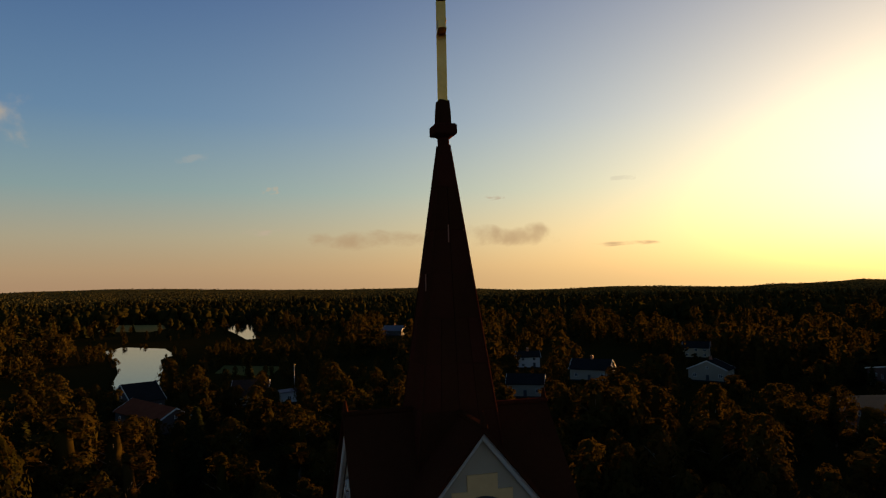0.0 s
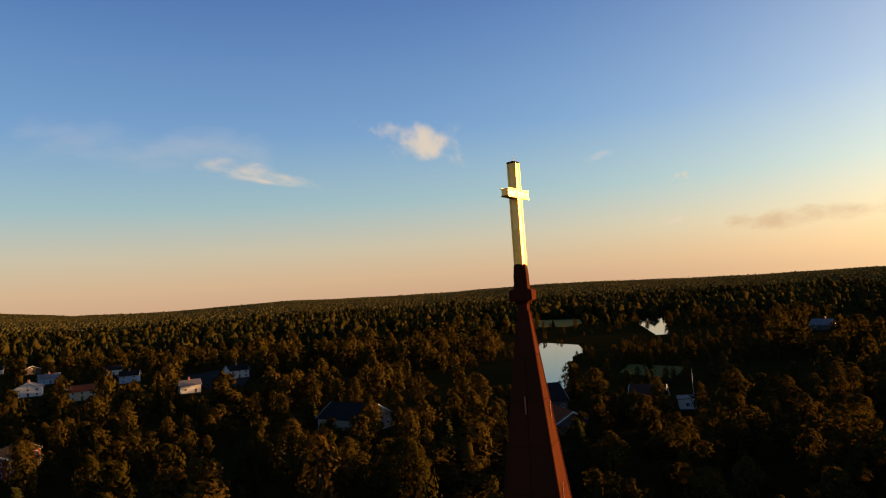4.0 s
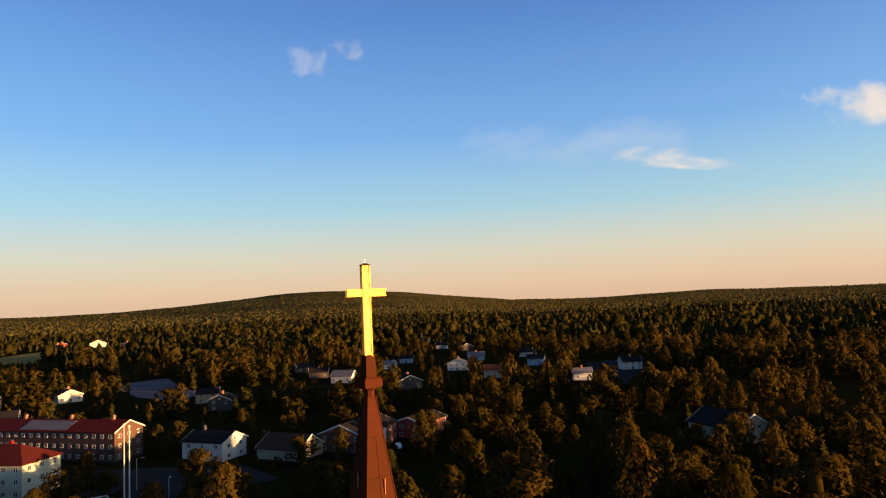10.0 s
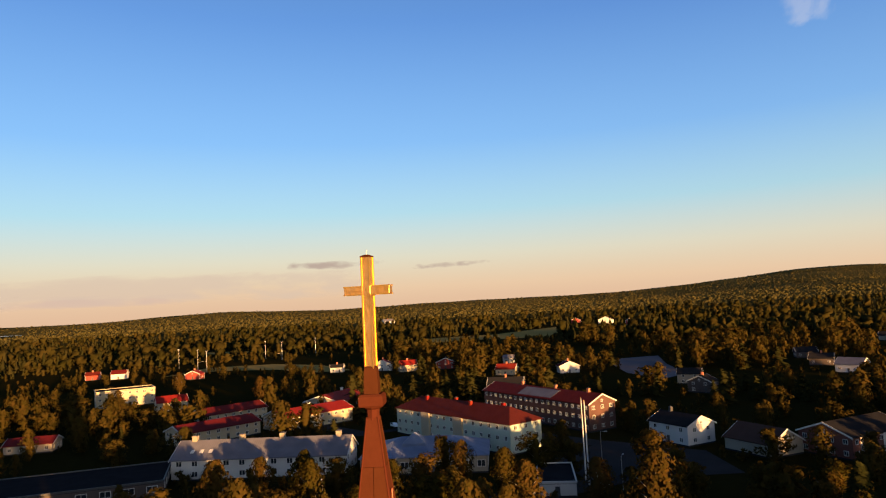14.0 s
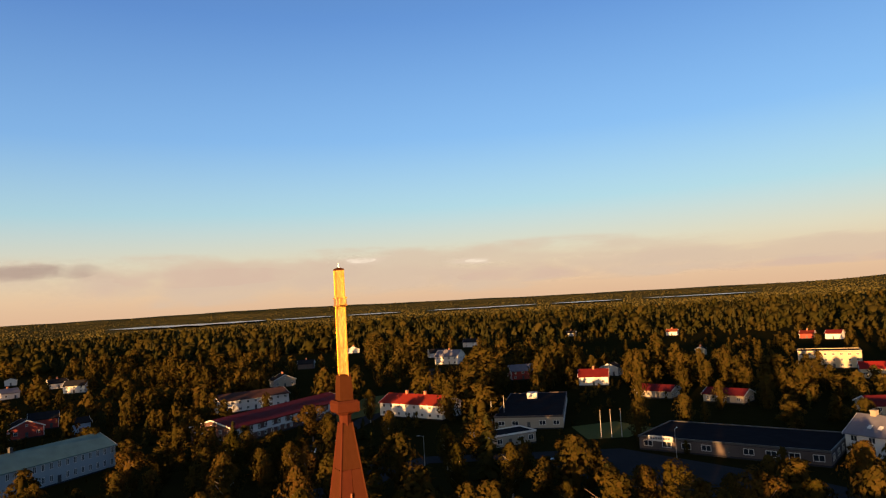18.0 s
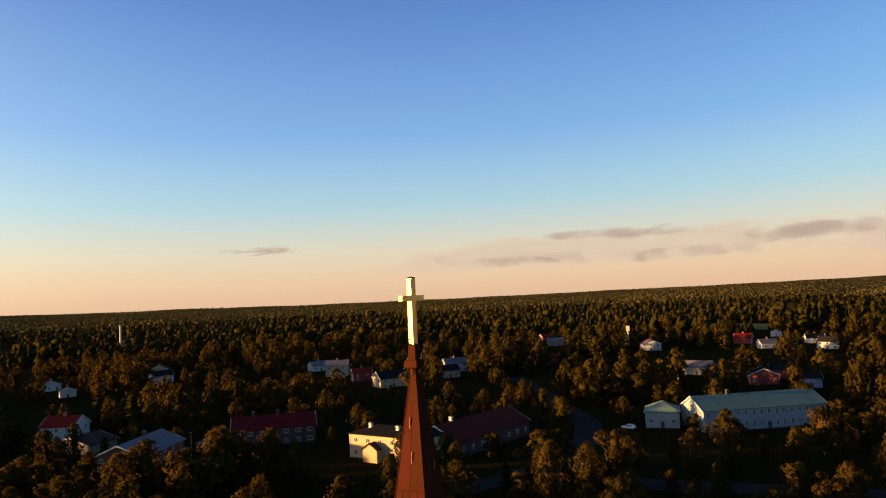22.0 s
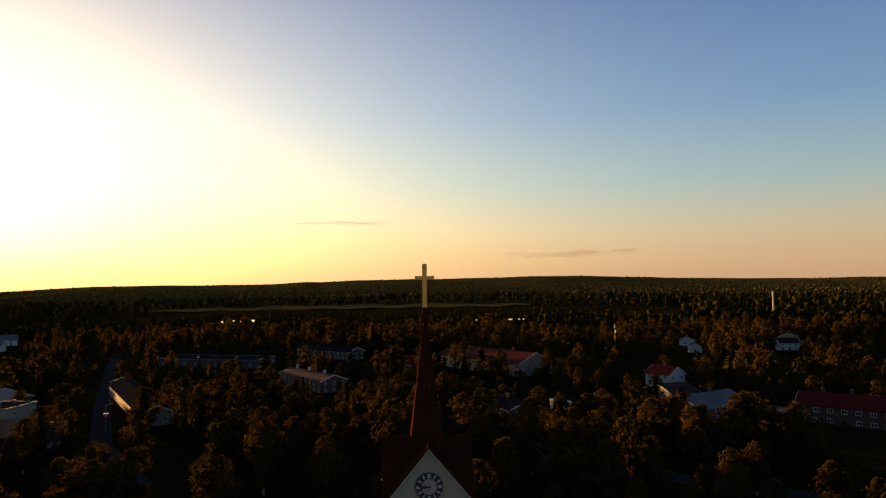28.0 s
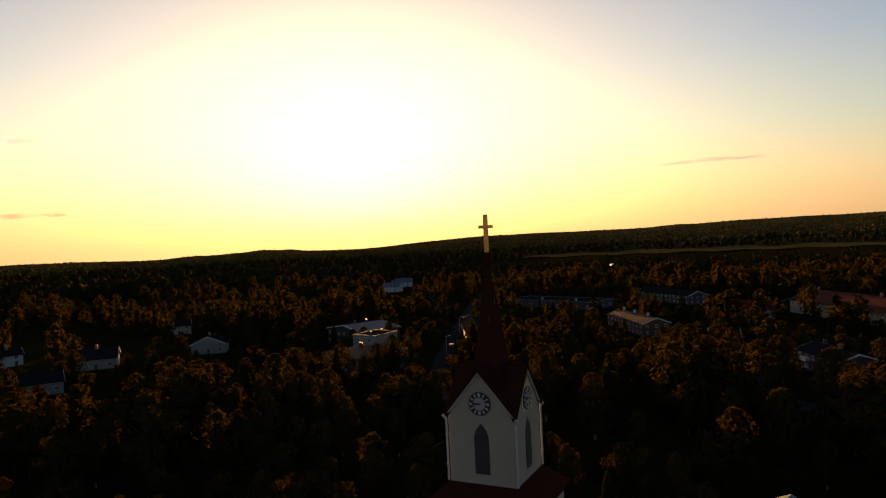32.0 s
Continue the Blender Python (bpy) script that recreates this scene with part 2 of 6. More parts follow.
M = {
    "gold": material("gilded_copper", (0.92, 0.53, 0.17), (0.72, 0.37, 0.09), 8, 0.45, 1.0, 0.4, fine=7),
    "gold_rim": material("gilded_rim", (0.9, 0.50, 0.12), (0.7, 0.36, 0.07), 8, 0.4, 0.95, 0.2),
    "copper": material("brown_sheet_copper", (0.052, 0.0165, 0.0085), (0.037, 0.0118, 0.0061), 2.5, 0.8, 0.0, 0.15, random_part=0.12, spec=0.0),
    "tower": material("pale_plaster", (0.3480, 0.3000, 0.2280), (0.2880, 0.2460, 0.1800), 1.2, 0.9, 0, 0.2),
    "tower_trim": material("ochre_plaster", (0.62, 0.42, 0.2), (0.5, 0.33, 0.15), 2, 0.9, 0, 0.2),
    "white": material("white_paint", (0.4212, 0.4158, 0.3996), (0.3564, 0.3510, 0.3348), 1.5, 0.75, 0, 0.1, random_part=0.06),
    "cream": material("cream_plaster", (0.3289, 0.2758, 0.1909), (0.2758, 0.2281, 0.1485), 1.2, 0.85, 0, 0.15),
    "yellow": material("yellow_plaster", (0.42, 0.31, 0.18), (0.36, 0.27, 0.15), 1.2, 0.85, 0, 0.15),
    "palegreen": material("pale_green_plaster", (0.3245, 0.3744, 0.3120), (0.2746, 0.3245, 0.2683), 1.2, 0.85, 0, 0.15),
    "paleblue": material("pale_blue_boards", (0.2150, 0.2580, 0.2800), (0.1850, 0.2250, 0.2480), 1.2, 0.8, 0, 0.15),
    "beige": material("beige_plaster", (0.2448, 0.2105, 0.1616), (0.1958, 0.1664, 0.1273), 1.2, 0.85, 0, 0.15),
    "brick": material("red_brick", (0.1296, 0.0396, 0.0245), (0.0936, 0.0288, 0.0180), 2, 0.9, 0, 0.3, fine=14),
    "darkbrick": material("dark_brick", (0.0713, 0.0310, 0.0223), (0.0496, 0.0217, 0.0161), 2, 0.9, 0, 0.3, fine=14),
    "redwood": material("falu_red_boards", (0.2160, 0.0324, 0.0216), (0.1584, 0.0216, 0.0144), 2, 0.9, 0, 0.2),
    "darkwood": material("dark_boards", (0.06, 0.045, 0.04), (0.04, 0.03, 0.027), 2, 0.9, 0, 0.2),
    "blueboards": material("blue_boards", (0.1750, 0.2660, 0.3850), (0.1400, 0.2170, 0.3220), 2, 0.8),
    "roof_red": metal_roof("red_sheet_roof", (0.1700, 0.0177, 0.0122)),
    "roof_brown": metal_roof("brown_sheet_roof", (0.0500, 0.0275, 0.0210)),
    "roof_dred": metal_roof("dark_red_sheet_roof", (0.0833, 0.0108, 0.0098)),
    "roof_grey": metal_roof("grey_blue_sheet_roof", (0.1200, 0.1200, 0.1440), rough=0.6),
    "roof_blue": metal_roof("blue_grey_sheet_roof", (0.1280, 0.1600, 0.2400), rough=0.45),
    "roof_teal": metal_roof("verdigris_sheet_roof", (0.1040, 0.1840, 0.1720), rough=0.6),
    "roof_dark": material("dark_felt_roof", (0.0168, 0.0168, 0.0189), (0.0119, 0.0119, 0.0133), 2, 0.95, 0, 0.2, spec=0.0),
    "roof_tile": material("orange_tiles", (0.1750, 0.0490, 0.0252), (0.1260, 0.0350, 0.0196), 3, 0.9, 0, 0.3, fine=10, spec=0.0),
    "brickred": material("chimney_brick", (0.33, 0.12, 0.07), (0.24, 0.09, 0.05), 4, 0.9, 0, 0.3),
    "steel": material("galvanised_steel", (0.45, 0.45, 0.46), (0.36, 0.36, 0.37), 4, 0.45, 0.8),
    "dark": material("dark_paint", (0.02, 0.02, 0.022), (0.03, 0.03, 0.03), 4, 0.6),
    "bar": material("sign_lettering", (0.05, 0.05, 0.07), None, 4, 0.7),
    "frame": material("white_window_paint", (0.4860, 0.4795, 0.4536), (0.4277, 0.4212, 0.3888), 4, 0.6),
    "asphalt": material("asphalt", (0.0300, 0.0292, 0.0300), (0.0210, 0.0210, 0.0218), 0.6, 1.0, 0, 0.2, fine=4, spec=0.0),
    "yard": material("grey_gravel", (0.105, 0.108, 0.125), (0.075, 0.078, 0.092), 0.2, 1.0, 0, 0, fine=2, spec=0.0),
    "roof_maroon": metal_roof("maroon_sheet_roof", (0.0560, 0.0125, 0.0090)),
    "paint": material("road_marking", (0.6, 0.6, 0.58), (0.4, 0.4, 0.38), 4, 0.8),
    "gravel": material("pale_gravel", (0.3060, 0.2160, 0.1170), (0.2340, 0.1620, 0.0900), 0.3, 0.95, spec=0.0),
    "grass": material("mown_grass", (0.0638, 0.0713, 0.0225), (0.0900, 0.0825, 0.0300), 0.2, 0.95, fine=1.5, spec=0.0),
    "field": material("pale_field", (0.2340, 0.1710, 0.0585), (0.1530, 0.1260, 0.0405), 0.08, 0.95, fine=1.0, spec=0.0),
    "meadow": material("dry_meadow", (0.085, 0.068, 0.024), (0.055, 0.050, 0.017), 0.06, 1.0, fine=0.4, spec=0.0),
    "bark": material("birch_bark", (0.24, 0.22, 0.195), (0.08, 0.07, 0.06), 3, 0.9, 0, 0.3),
    "bark_dark": material("pine_bark", (0.10, 0.065, 0.045), (0.06, 0.04, 0.03), 3, 0.9, 0, 0.3),
    "leaf": material("birch_leaves", (0.0440, 0.0300, 0.0064), (0.0190, 0.0155, 0.0038), 0.8, 0.9, 0, 0, random_part=0.34, island=0.25, spec=0.0),
    "needle": material("spruce_needles", (0.0115, 0.0134, 0.0045), (0.0166, 0.0166, 0.0057), 0.8, 0.9, 0, 0, random_part=0.2, island=0.25, spec=0.0),
    "wood_leaf": material("far_leaves", (0.0440, 0.0306, 0.0072), (0.0175, 0.0146, 0.0040), 0.12, 0.9, 0, 0, fine=0.3, island=0.25, spec=0.0),
    "wood_needle": material("far_needles", (0.0134, 0.0147, 0.0048), (0.0204, 0.0185, 0.0057), 0.02, 0.9, 0, 0, fine=0.3, island=0.25, spec=0.0),
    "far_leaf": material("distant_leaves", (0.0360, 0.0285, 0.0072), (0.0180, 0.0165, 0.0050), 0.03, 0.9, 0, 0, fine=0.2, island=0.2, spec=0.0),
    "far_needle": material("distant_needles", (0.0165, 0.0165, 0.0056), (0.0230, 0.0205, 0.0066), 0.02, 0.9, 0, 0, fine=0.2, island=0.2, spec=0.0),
    # hill woods are paled: distance haze and low sun are put into the colour
    "hill_leaf_hazed": material("hazed_hill_leaves", (0.0540, 0.0460, 0.0160), (0.0440, 0.0390, 0.0140), 0.02, 0.9, 0, 0, fine=0.1, island=0.12, spec=0.0),
    "hill_needle_hazed": material("hazed_hill_needles", (0.0420, 0.0385, 0.0140), (0.0480, 0.0420, 0.0150), 0.02, 0.9, 0, 0, fine=0.1, island=0.12, spec=0.0),
    "ground": material("forest_floor", (0.0112, 0.0101, 0.0028), (0.0190, 0.0151, 0.0045), 0.03, 1.0, 0, 0, fine=0.35, spec=0.0),
}


# past the last houses the ground carries an unbroken canopy, seen only from afar
n, l = M["ground"].node_tree.nodes, M["ground"].node_tree.links
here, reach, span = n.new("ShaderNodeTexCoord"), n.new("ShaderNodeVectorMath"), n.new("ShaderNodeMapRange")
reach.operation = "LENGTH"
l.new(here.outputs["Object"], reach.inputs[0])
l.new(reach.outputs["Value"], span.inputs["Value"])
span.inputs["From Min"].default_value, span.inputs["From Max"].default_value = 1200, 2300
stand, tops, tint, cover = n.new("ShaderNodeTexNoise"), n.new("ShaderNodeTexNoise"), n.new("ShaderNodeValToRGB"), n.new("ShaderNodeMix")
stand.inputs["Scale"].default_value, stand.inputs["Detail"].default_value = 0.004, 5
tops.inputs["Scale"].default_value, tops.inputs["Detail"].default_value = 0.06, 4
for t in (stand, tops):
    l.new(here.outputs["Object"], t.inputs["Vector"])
# raised tint: low sunlight caught by the crowns' sides is put into this colour
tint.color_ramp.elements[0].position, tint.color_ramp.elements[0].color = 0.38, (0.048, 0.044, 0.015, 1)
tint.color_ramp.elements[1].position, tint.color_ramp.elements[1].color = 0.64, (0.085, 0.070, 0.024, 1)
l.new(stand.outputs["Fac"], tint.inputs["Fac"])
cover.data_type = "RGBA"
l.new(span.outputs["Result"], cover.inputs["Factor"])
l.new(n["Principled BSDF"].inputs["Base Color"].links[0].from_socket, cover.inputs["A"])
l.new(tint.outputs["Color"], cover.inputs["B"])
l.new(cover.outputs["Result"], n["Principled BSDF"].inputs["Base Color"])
relief = n.new("ShaderNodeBump")
relief.inputs["Distance"].default_value = 9.0
l.new(span.outputs["Result"], relief.inputs["Strength"])
l.new(tops.outputs["Fac"], relief.inputs["Height"])
l.new(relief.outputs["Normal"], n["Principled BSDF"].inputs["Normal"])


def plain(name, colour, rough, metal=0.0, alpha=1.0):
    m = bpy.data.materials.new(name)
    m.use_nodes = True
    b = m.node_tree.nodes["Principled BSDF"]
    b.inputs["Base Color"].default_value = (*colour, 1)
    b.inputs["Roughness"].default_value, b.inputs["Metallic"].default_value = rough, metal
    return m


def translucent(m, colour, share):
    """Lets some light through the leaves."""
    n, l = m.node_tree.nodes, m.node_tree.links
    thin, mix = n.new("ShaderNodeBsdfTranslucent"), n.new("ShaderNodeMixShader")
    thin.inputs["Color"].default_value = (*colour, 1)
    mix.inputs["Fac"].default_value = share
    l.new(n["Principled BSDF"].outputs[0], mix.inputs[1])
    l.new(thin.outputs[0], mix.inputs[2])
    l.new(mix.outputs[0], n["Material Output"].inputs["Surface"])


for key in ("leaf", "wood_leaf", "far_leaf"):
    translucent(M[key], (0.075, 0.046, 0.009), 0.2)
M["glass"] = plain("window_glass", (0.015, 0.018, 0.022), 0.06)
M["water"] = plain("still_water", (0.010, 0.012, 0.014), 0.05)
# the lake is paled: the sky's reflection sits in its base colour
M["lake"] = plain("ruffled_lake_sky_tinted", (0.16, 0.17, 0.18), 0.2)
M["car_white"], M["car_dark"], M["car_red"] = plain("white_car_paint", (0.7, 0.7, 0.7), 0.25), plain("dark_car_paint", (0.03, 0.035, 0.045), 0.25), plain("red_car_paint", (0.35, 0.03, 0.03), 0.25)
M["rubber"] = plain("tyre_rubber", (0.02, 0.02, 0.02), 0.85)
n, l = M["water"].node_tree.nodes, M["water"].node_tree.links
ripple, ripple_bump, ripple_at = n.new("ShaderNodeTexNoise"), n.new("ShaderNodeBump"), n.new("ShaderNodeTexCoord")
ripple.inputs["Scale"].default_value = 0.6
l.new(ripple_at.outputs["Object"], ripple.inputs["Vector"])
l.new(ripple.outputs["Fac"], ripple_bump.inputs["Height"])
ripple_bump.inputs["Strength"].default_value, ripple_bump.inputs["Distance"].default_value = 0.08, 0.05
l.new(ripple_bump.outputs["Normal"], n["Principled BSDF"].inputs["Normal"])


# ---- mesh helpers ----
def mesh_of(name, bm, mat):
    me = bpy.data.meshes.new(name)
    bm.to_mesh(me)
    bm.free()
    me.materials.append(mat)
    return me


def part(name, bm, mat, parent, label="", at=None):
    """One mesh object under a thing or a part; bm may be a ready mesh that is shared."""
    ob = new(name, bm if isinstance(bm, bpy.types.Mesh) else mesh_of(name, bm, mat))
    ob.parent = parent
    if at is not None:
        ob.matrix_local = at
    if label:
        ob["label"] = label
    return ob


def thing(name, label, category, at=None, group="", kind=""):
    ob = tagged(new(name), label, category, group, kind)
    if at is not None:
        ob.matrix_world = at
    return ob


def add_box(bm, x0, x1, y0, y1, z0, z1):
    v = [bm.verts.new(p) for p in ((x0, y0, z0), (x1, y0, z0), (x1, y1, z0), (x0, y1, z0), (x0, y0, z1), (x1, y0, z1), (x1, y1, z1), (x0, y1, z1))]
    for f in ((3, 2, 1, 0), (4, 5, 6, 7), (0, 1, 5, 4), (1, 2, 6, 5), (2, 3, 7, 6), (3, 0, 4, 7)):
        bm.faces.new([v[i] for i in f])
    return v


def box(x0, x1, y0, y1, z0, z1, bevel=0.0):
    bm = bmesh.new()
    add_box(bm, x0, x1, y0, y1, z0, z1)
    if bevel:
        bmesh.ops.bevel(bm, geom=bm.edges[:], offset=bevel, segments=1, affect="EDGES")
    return bm


def add_tube(bm, a, b, r0, r1, sides=8, cap=True):
    a, b = Vector(a), Vector(b)
    q = (b - a).to_track_quat("Z", "Y").to_matrix()
    rings = [[bm.verts.new(p + q @ Vector((math.cos(2 * math.pi * i / sides) * r, math.sin(2 * math.pi * i / sides) * r, 0))) for i in range(sides)] for p, r in ((a, r0), (b, r1))]
    for i in range(sides):
        bm.faces.new((rings[0][i], rings[0][(i + 1) % sides], rings[1][(i + 1) % sides], rings[1][i]))
    if cap:
        bm.faces.new(rings[1]), bm.faces.new(rings[0][::-1])


def tube(a, b, r0, r1=None, sides=8):
    bm = bmesh.new()
    add_tube(bm, a, b, r0, r0 if r1 is None else r1, sides)
    return bm


def frustum(levels, turn=45.0, sides=4):
    """A solid with square (or many-sided) rings: (z, half width over flats)."""
    bm = bmesh.new()
    k = 1 / math.cos(math.pi / sides)
    rings = [[bm.verts.new((h * k * math.cos(radians(turn) + 2 * math.pi * i / sides), h * k * math.sin(radians(turn) + 2 * math.pi * i / sides), z)) for i in range(sides)] for z, h in levels]
    for a, b in zip(rings, rings[1:]):
        for i in range(sides):
            bm.faces.new((a[i], a[(i + 1) % sides], b[(i + 1) % sides], b[i]))
    bm.faces.new(rings[-1]), bm.faces.new(rings[0][::-1])
    return bm


def polygon(points, z, thick=0.0):
    bm = bmesh.new()
    top = [bm.verts.new((x, y, z)) for x, y in points]
    f = bm.faces.new(top)
    f.normal_update()
    if f.normal.z < 0:
        f.normal_flip()
    if thick:
        r = bmesh.ops.extrude_face_region(bm, geom=[f])
        bmesh.ops.translate(bm, vec=(0, 0, -thick), verts=[e for e in r["geom"] if isinstance(e, bmesh.types.BMVert)])
        bmesh.ops.recalc_face_normals(bm, faces=bm.faces[:])
    return bm


# ---- ground, hills and water ----
# a broad hill or knoll on the skyline: bearing (degrees counter-clockwise from +y), half width, rise in degrees
HILLS = [(0, 6.5, 0.07), (8, 6.5, -0.37), (16, 6.5, -0.02), (24, 6.5, -0.35), (32, 6.5, 0.06), (40, 6.5, -0.05), (48, 6.5, 0.08), (56, 6.5, 0.27),
         (64, 6.5, 0.14), (72, 6.5, 0.1), (80, 6.5, 0.3), (88, 6.5, 0.01), (96, 6.5, 0.18), (104, 6.5, 0.91), (112, 6.5, 1.22), (120, 6.5, 0.66),
         (128, 6.5, 0.29), (136, 6.5, 0.34), (144, 6.5, 0.31), (152, 6.5, 0.1), (160, 6.5, 0.48), (168, 6.5, 0.07), (176, 6.5, 0.09),
         (184, 6.5, 0.11), (192, 6.5, 0.12), (200, 6.5, 0.18), (208, 6.5, 0.22), (216, 6.5, 0.24), (224, 6.5, 0.14), (232, 6.5, 0.15),
         (240, 6.5, 0.13), (248, 6.5, 0.11), (256, 6.5, 0.07), (264, 6.5, 0.09), (272, 6.5, 0.08), (280, 6.5, 0.21), (288, 6.5, 0.17),
         (296, 6.5, 0.33), (304, 6.5, 0.55), (312, 6.5, 0.41), (320, 6.5, 0.44), (328, 6.5, 0.2), (336, 6.5, 0.22), (344, 6.5, 0.21),
         (352, 6.5, -0.35), (5.5, 1, 0.1), (357.7, 0.5, 0.12), (359.6, 0.9, 0.12), (325.5, 0.7, 0.1), (95, 0.6, -0.08)]
FLAT = 1100.0


def skyline(az):
    e = -0.15
    for a, w, h in HILLS:
        d = (az - a + 180) % 360 - 180
        e += h * np.exp(-(d / w) ** 2)
    return e


def ground_z(x, y):
    r = np.hypot(x, y)
    az = np.degrees(np.arctan2(-x, y)) % 360
    s = np.clip((r - FLAT) / (4300 - FLAT), 0, 1.08)
    basin = np.clip((az - 170) / 6, 0, 1) * np.clip((232 - az) / 6, 0, 1)      # the lake lies in a lower basin to the south
    rise = 44 + 4300 * np.tan(np.radians(skyline(az)))
    return rise * s ** (1.7 + 2.3 * basin)


rings = [0, 60, 120, 200, 300, 420, 560, 720, 900, 1100, 1350, 1650, 2000, 2400, 2800, 3200, 3600, 3950, 4200, 4400, 4700]
seg = 288
gx = np.array([[r * -math.sin(2 * math.pi * i / seg) for i in range(seg)] for r in rings[1:]])
gy = np.array([[r * math.cos(2 * math.pi * i / seg) for i in range(seg)] for r in rings[1:]])
gz = ground_z(gx, gy)
gz[:, :] += np.where(np.hypot(gx, gy) > 1200, 2.5 * np.sin(gx * 0.011 + 1.3) * np.sin(gy * 0.013), 0)
gz[-1] = -60
verts = [(0, 0, 0)] + list(zip(gx.ravel(), gy.ravel(), gz.ravel()))
faces = [(0, 1 + i, 1 + (i + 1) % seg) for i in range(seg)]
for k in range(len(rings) - 2):
    faces += [(1 + k * seg + i, 1 + (k + 1) * seg + i, 1 + (k + 1) * seg + (i + 1) % seg, 1 + k * seg + (i + 1) % seg) for i in range(seg)]
me = bpy.data.meshes.new("ground")
me.from_pydata(verts, [], faces)
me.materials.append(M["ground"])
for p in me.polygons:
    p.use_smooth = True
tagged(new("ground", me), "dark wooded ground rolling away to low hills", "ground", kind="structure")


def flat(name, points, z, mat, label, category):
    return tagged(new(name, mesh_of(name, polygon(points, z), M[mat])), label, category, kind="structure")


POND = [(-209, 131), (-219, 146), (-267, 183), (-318, 218), (-337, 241), (-379, 265), (-420, 262), (-400, 236), (-340, 205), (-285, 172), (-240, 140)]
POND_FAR = [(-388, 342), (-384, 352), (-446, 405), (-512, 467), (-540, 500), (-590, 500), (-560, 460), (-470, 400)]
flat("water_pond", POND, 0.25, "water", "still pond mirroring the evening sky among trees", "pond")
flat("water_inlet", POND_FAR, 0.25, "water", "narrow inlet of still water beyond the pond", "water")
flat("yard_river", [(-300, -196), (-318, -232), (-352, -268), (-392, -292), (-420, -280), (-370, -240), (-330, -200)], 0.25, "yard", "grey-blue gravelled yard between the trees", "yard")


def arc_patch(name, az0, az1, r0, r1, z, mat, label, category):
    bm, n = bmesh.new(), 14
    a, b = [], []
    for i in range(n + 1):
        az = radians(az0 + (az1 - az0) * i / n)
        w = math.sin(math.pi * i / n) ** 0.5 * (0.75 + 0.25 * math.sin(i * 2.3))
        mid = (r0 + r1) / 2
        for lst, r in ((a, mid - (mid - r0) * w), (b, mid + (r1 - mid) * w)):
            lst.append(bm.verts.new((-r * math.sin(az), r * math.cos(az), z + (r - r0) * 0.0005)))
    for i in range(n):
        bm.faces.new((a[i], b[i], b[i + 1], a[i + 1]))
    return tagged(new(name, mesh_of(name, bm, M[mat])), label, category, kind="structure")


# ---- buildings ----
WINDOW_MESHES = {}


def window_meshes(w, h):
    key = (round(w, 2), round(h, 2))
    if key not in WINDOW_MESHES:
        fr = bmesh.new()
        t = 0.11
        for b in ((-w / 2, w / 2, h - t, h), (-w / 2, w / 2, 0, t), (-w / 2, -w / 2 + t, t, h - t), (w / 2 - t, w / 2, t, h - t), (-t / 2, t / 2, t, h - t)):
            add_box(fr, b[0], b[1], -0.07, 0.0, b[2], b[3])
        pane = bmesh.new()
        add_box(pane, -w / 2 + t, w / 2 - t, -0.02, 0.02, t, h - t)
        WINDOW_MESHES[key] = (mesh_of("window", fr, M["frame"]), mesh_of("pane", pane, M["glass"]))
    return WINDOW_MESHES[key]


def put_window(parent, at, w, h):
    fr, pane = window_meshes(w, h)
    win = part("window", fr, None, parent, at=at)
    part("pane", pane, None, win)


def roof_mesh(L, D, eave, ridge, kind, axis, over, thick=0.22):
    """A roof slab with overhangs; x along the front, y away."""
    bm = bmesh.new()
    x0, x1, y0, y1 = -over, L + over, -over, D + over
    if kind == "flat":
        add_box(bm, -0.15, L + 0.15, -0.15, D + 0.15, eave, eave + 0.35)
        return bm
    if kind == "shed":
        v = [(x0, y0, eave), (x1, y0, eave), (x1, y1, ridge), (x0, y1, ridge)]
        faces = [(0, 1, 2, 3)]
    else:
        half = (D if axis == "x" else L) / 2
        drop = (ridge - eave) / half * over
        e = eave - drop
        inset = half + over if kind == "hip" else 0.0
        if axis == "x":
            v = [(x0, y0, e), (x1, y0, e), (x1, y1, e), (x0, y1, e), (x0 + inset, D / 2, ridge), (x1 - inset, D / 2, ridge)]
            faces = [(0, 1, 5, 4), (2, 3, 4, 5)] + ([(3, 0, 4), (1, 2, 5)] if kind == "hip" else [])
        else:
            v = [(x0, y0, e), (x1, y0, e), (x1, y1, e), (x0, y1, e), (L / 2, y0 + inset, ridge), (L / 2, y1 - inset, ridge)]
            faces = [(3, 0, 4, 5), (1, 2, 5, 4)] + ([(0, 1, 4), (2, 3, 5)] if kind == "hip" else [])
    vs = [bm.verts.new((p[0], p[1], p[2] + 0.06)) for p in v]
    fs = [bm.faces.new([vs[i] for i in f]) for f in faces]
    r = bmesh.ops.extrude_face_region(bm, geom=fs)
    bmesh.ops.translate(bm, vec=(0, 0, thick), verts=[g for g in r["geom"] if isinstance(g, bmesh.types.BMVert)])
    bmesh.ops.recalc_face_normals(bm, faces=bm.faces[:])
    return bm


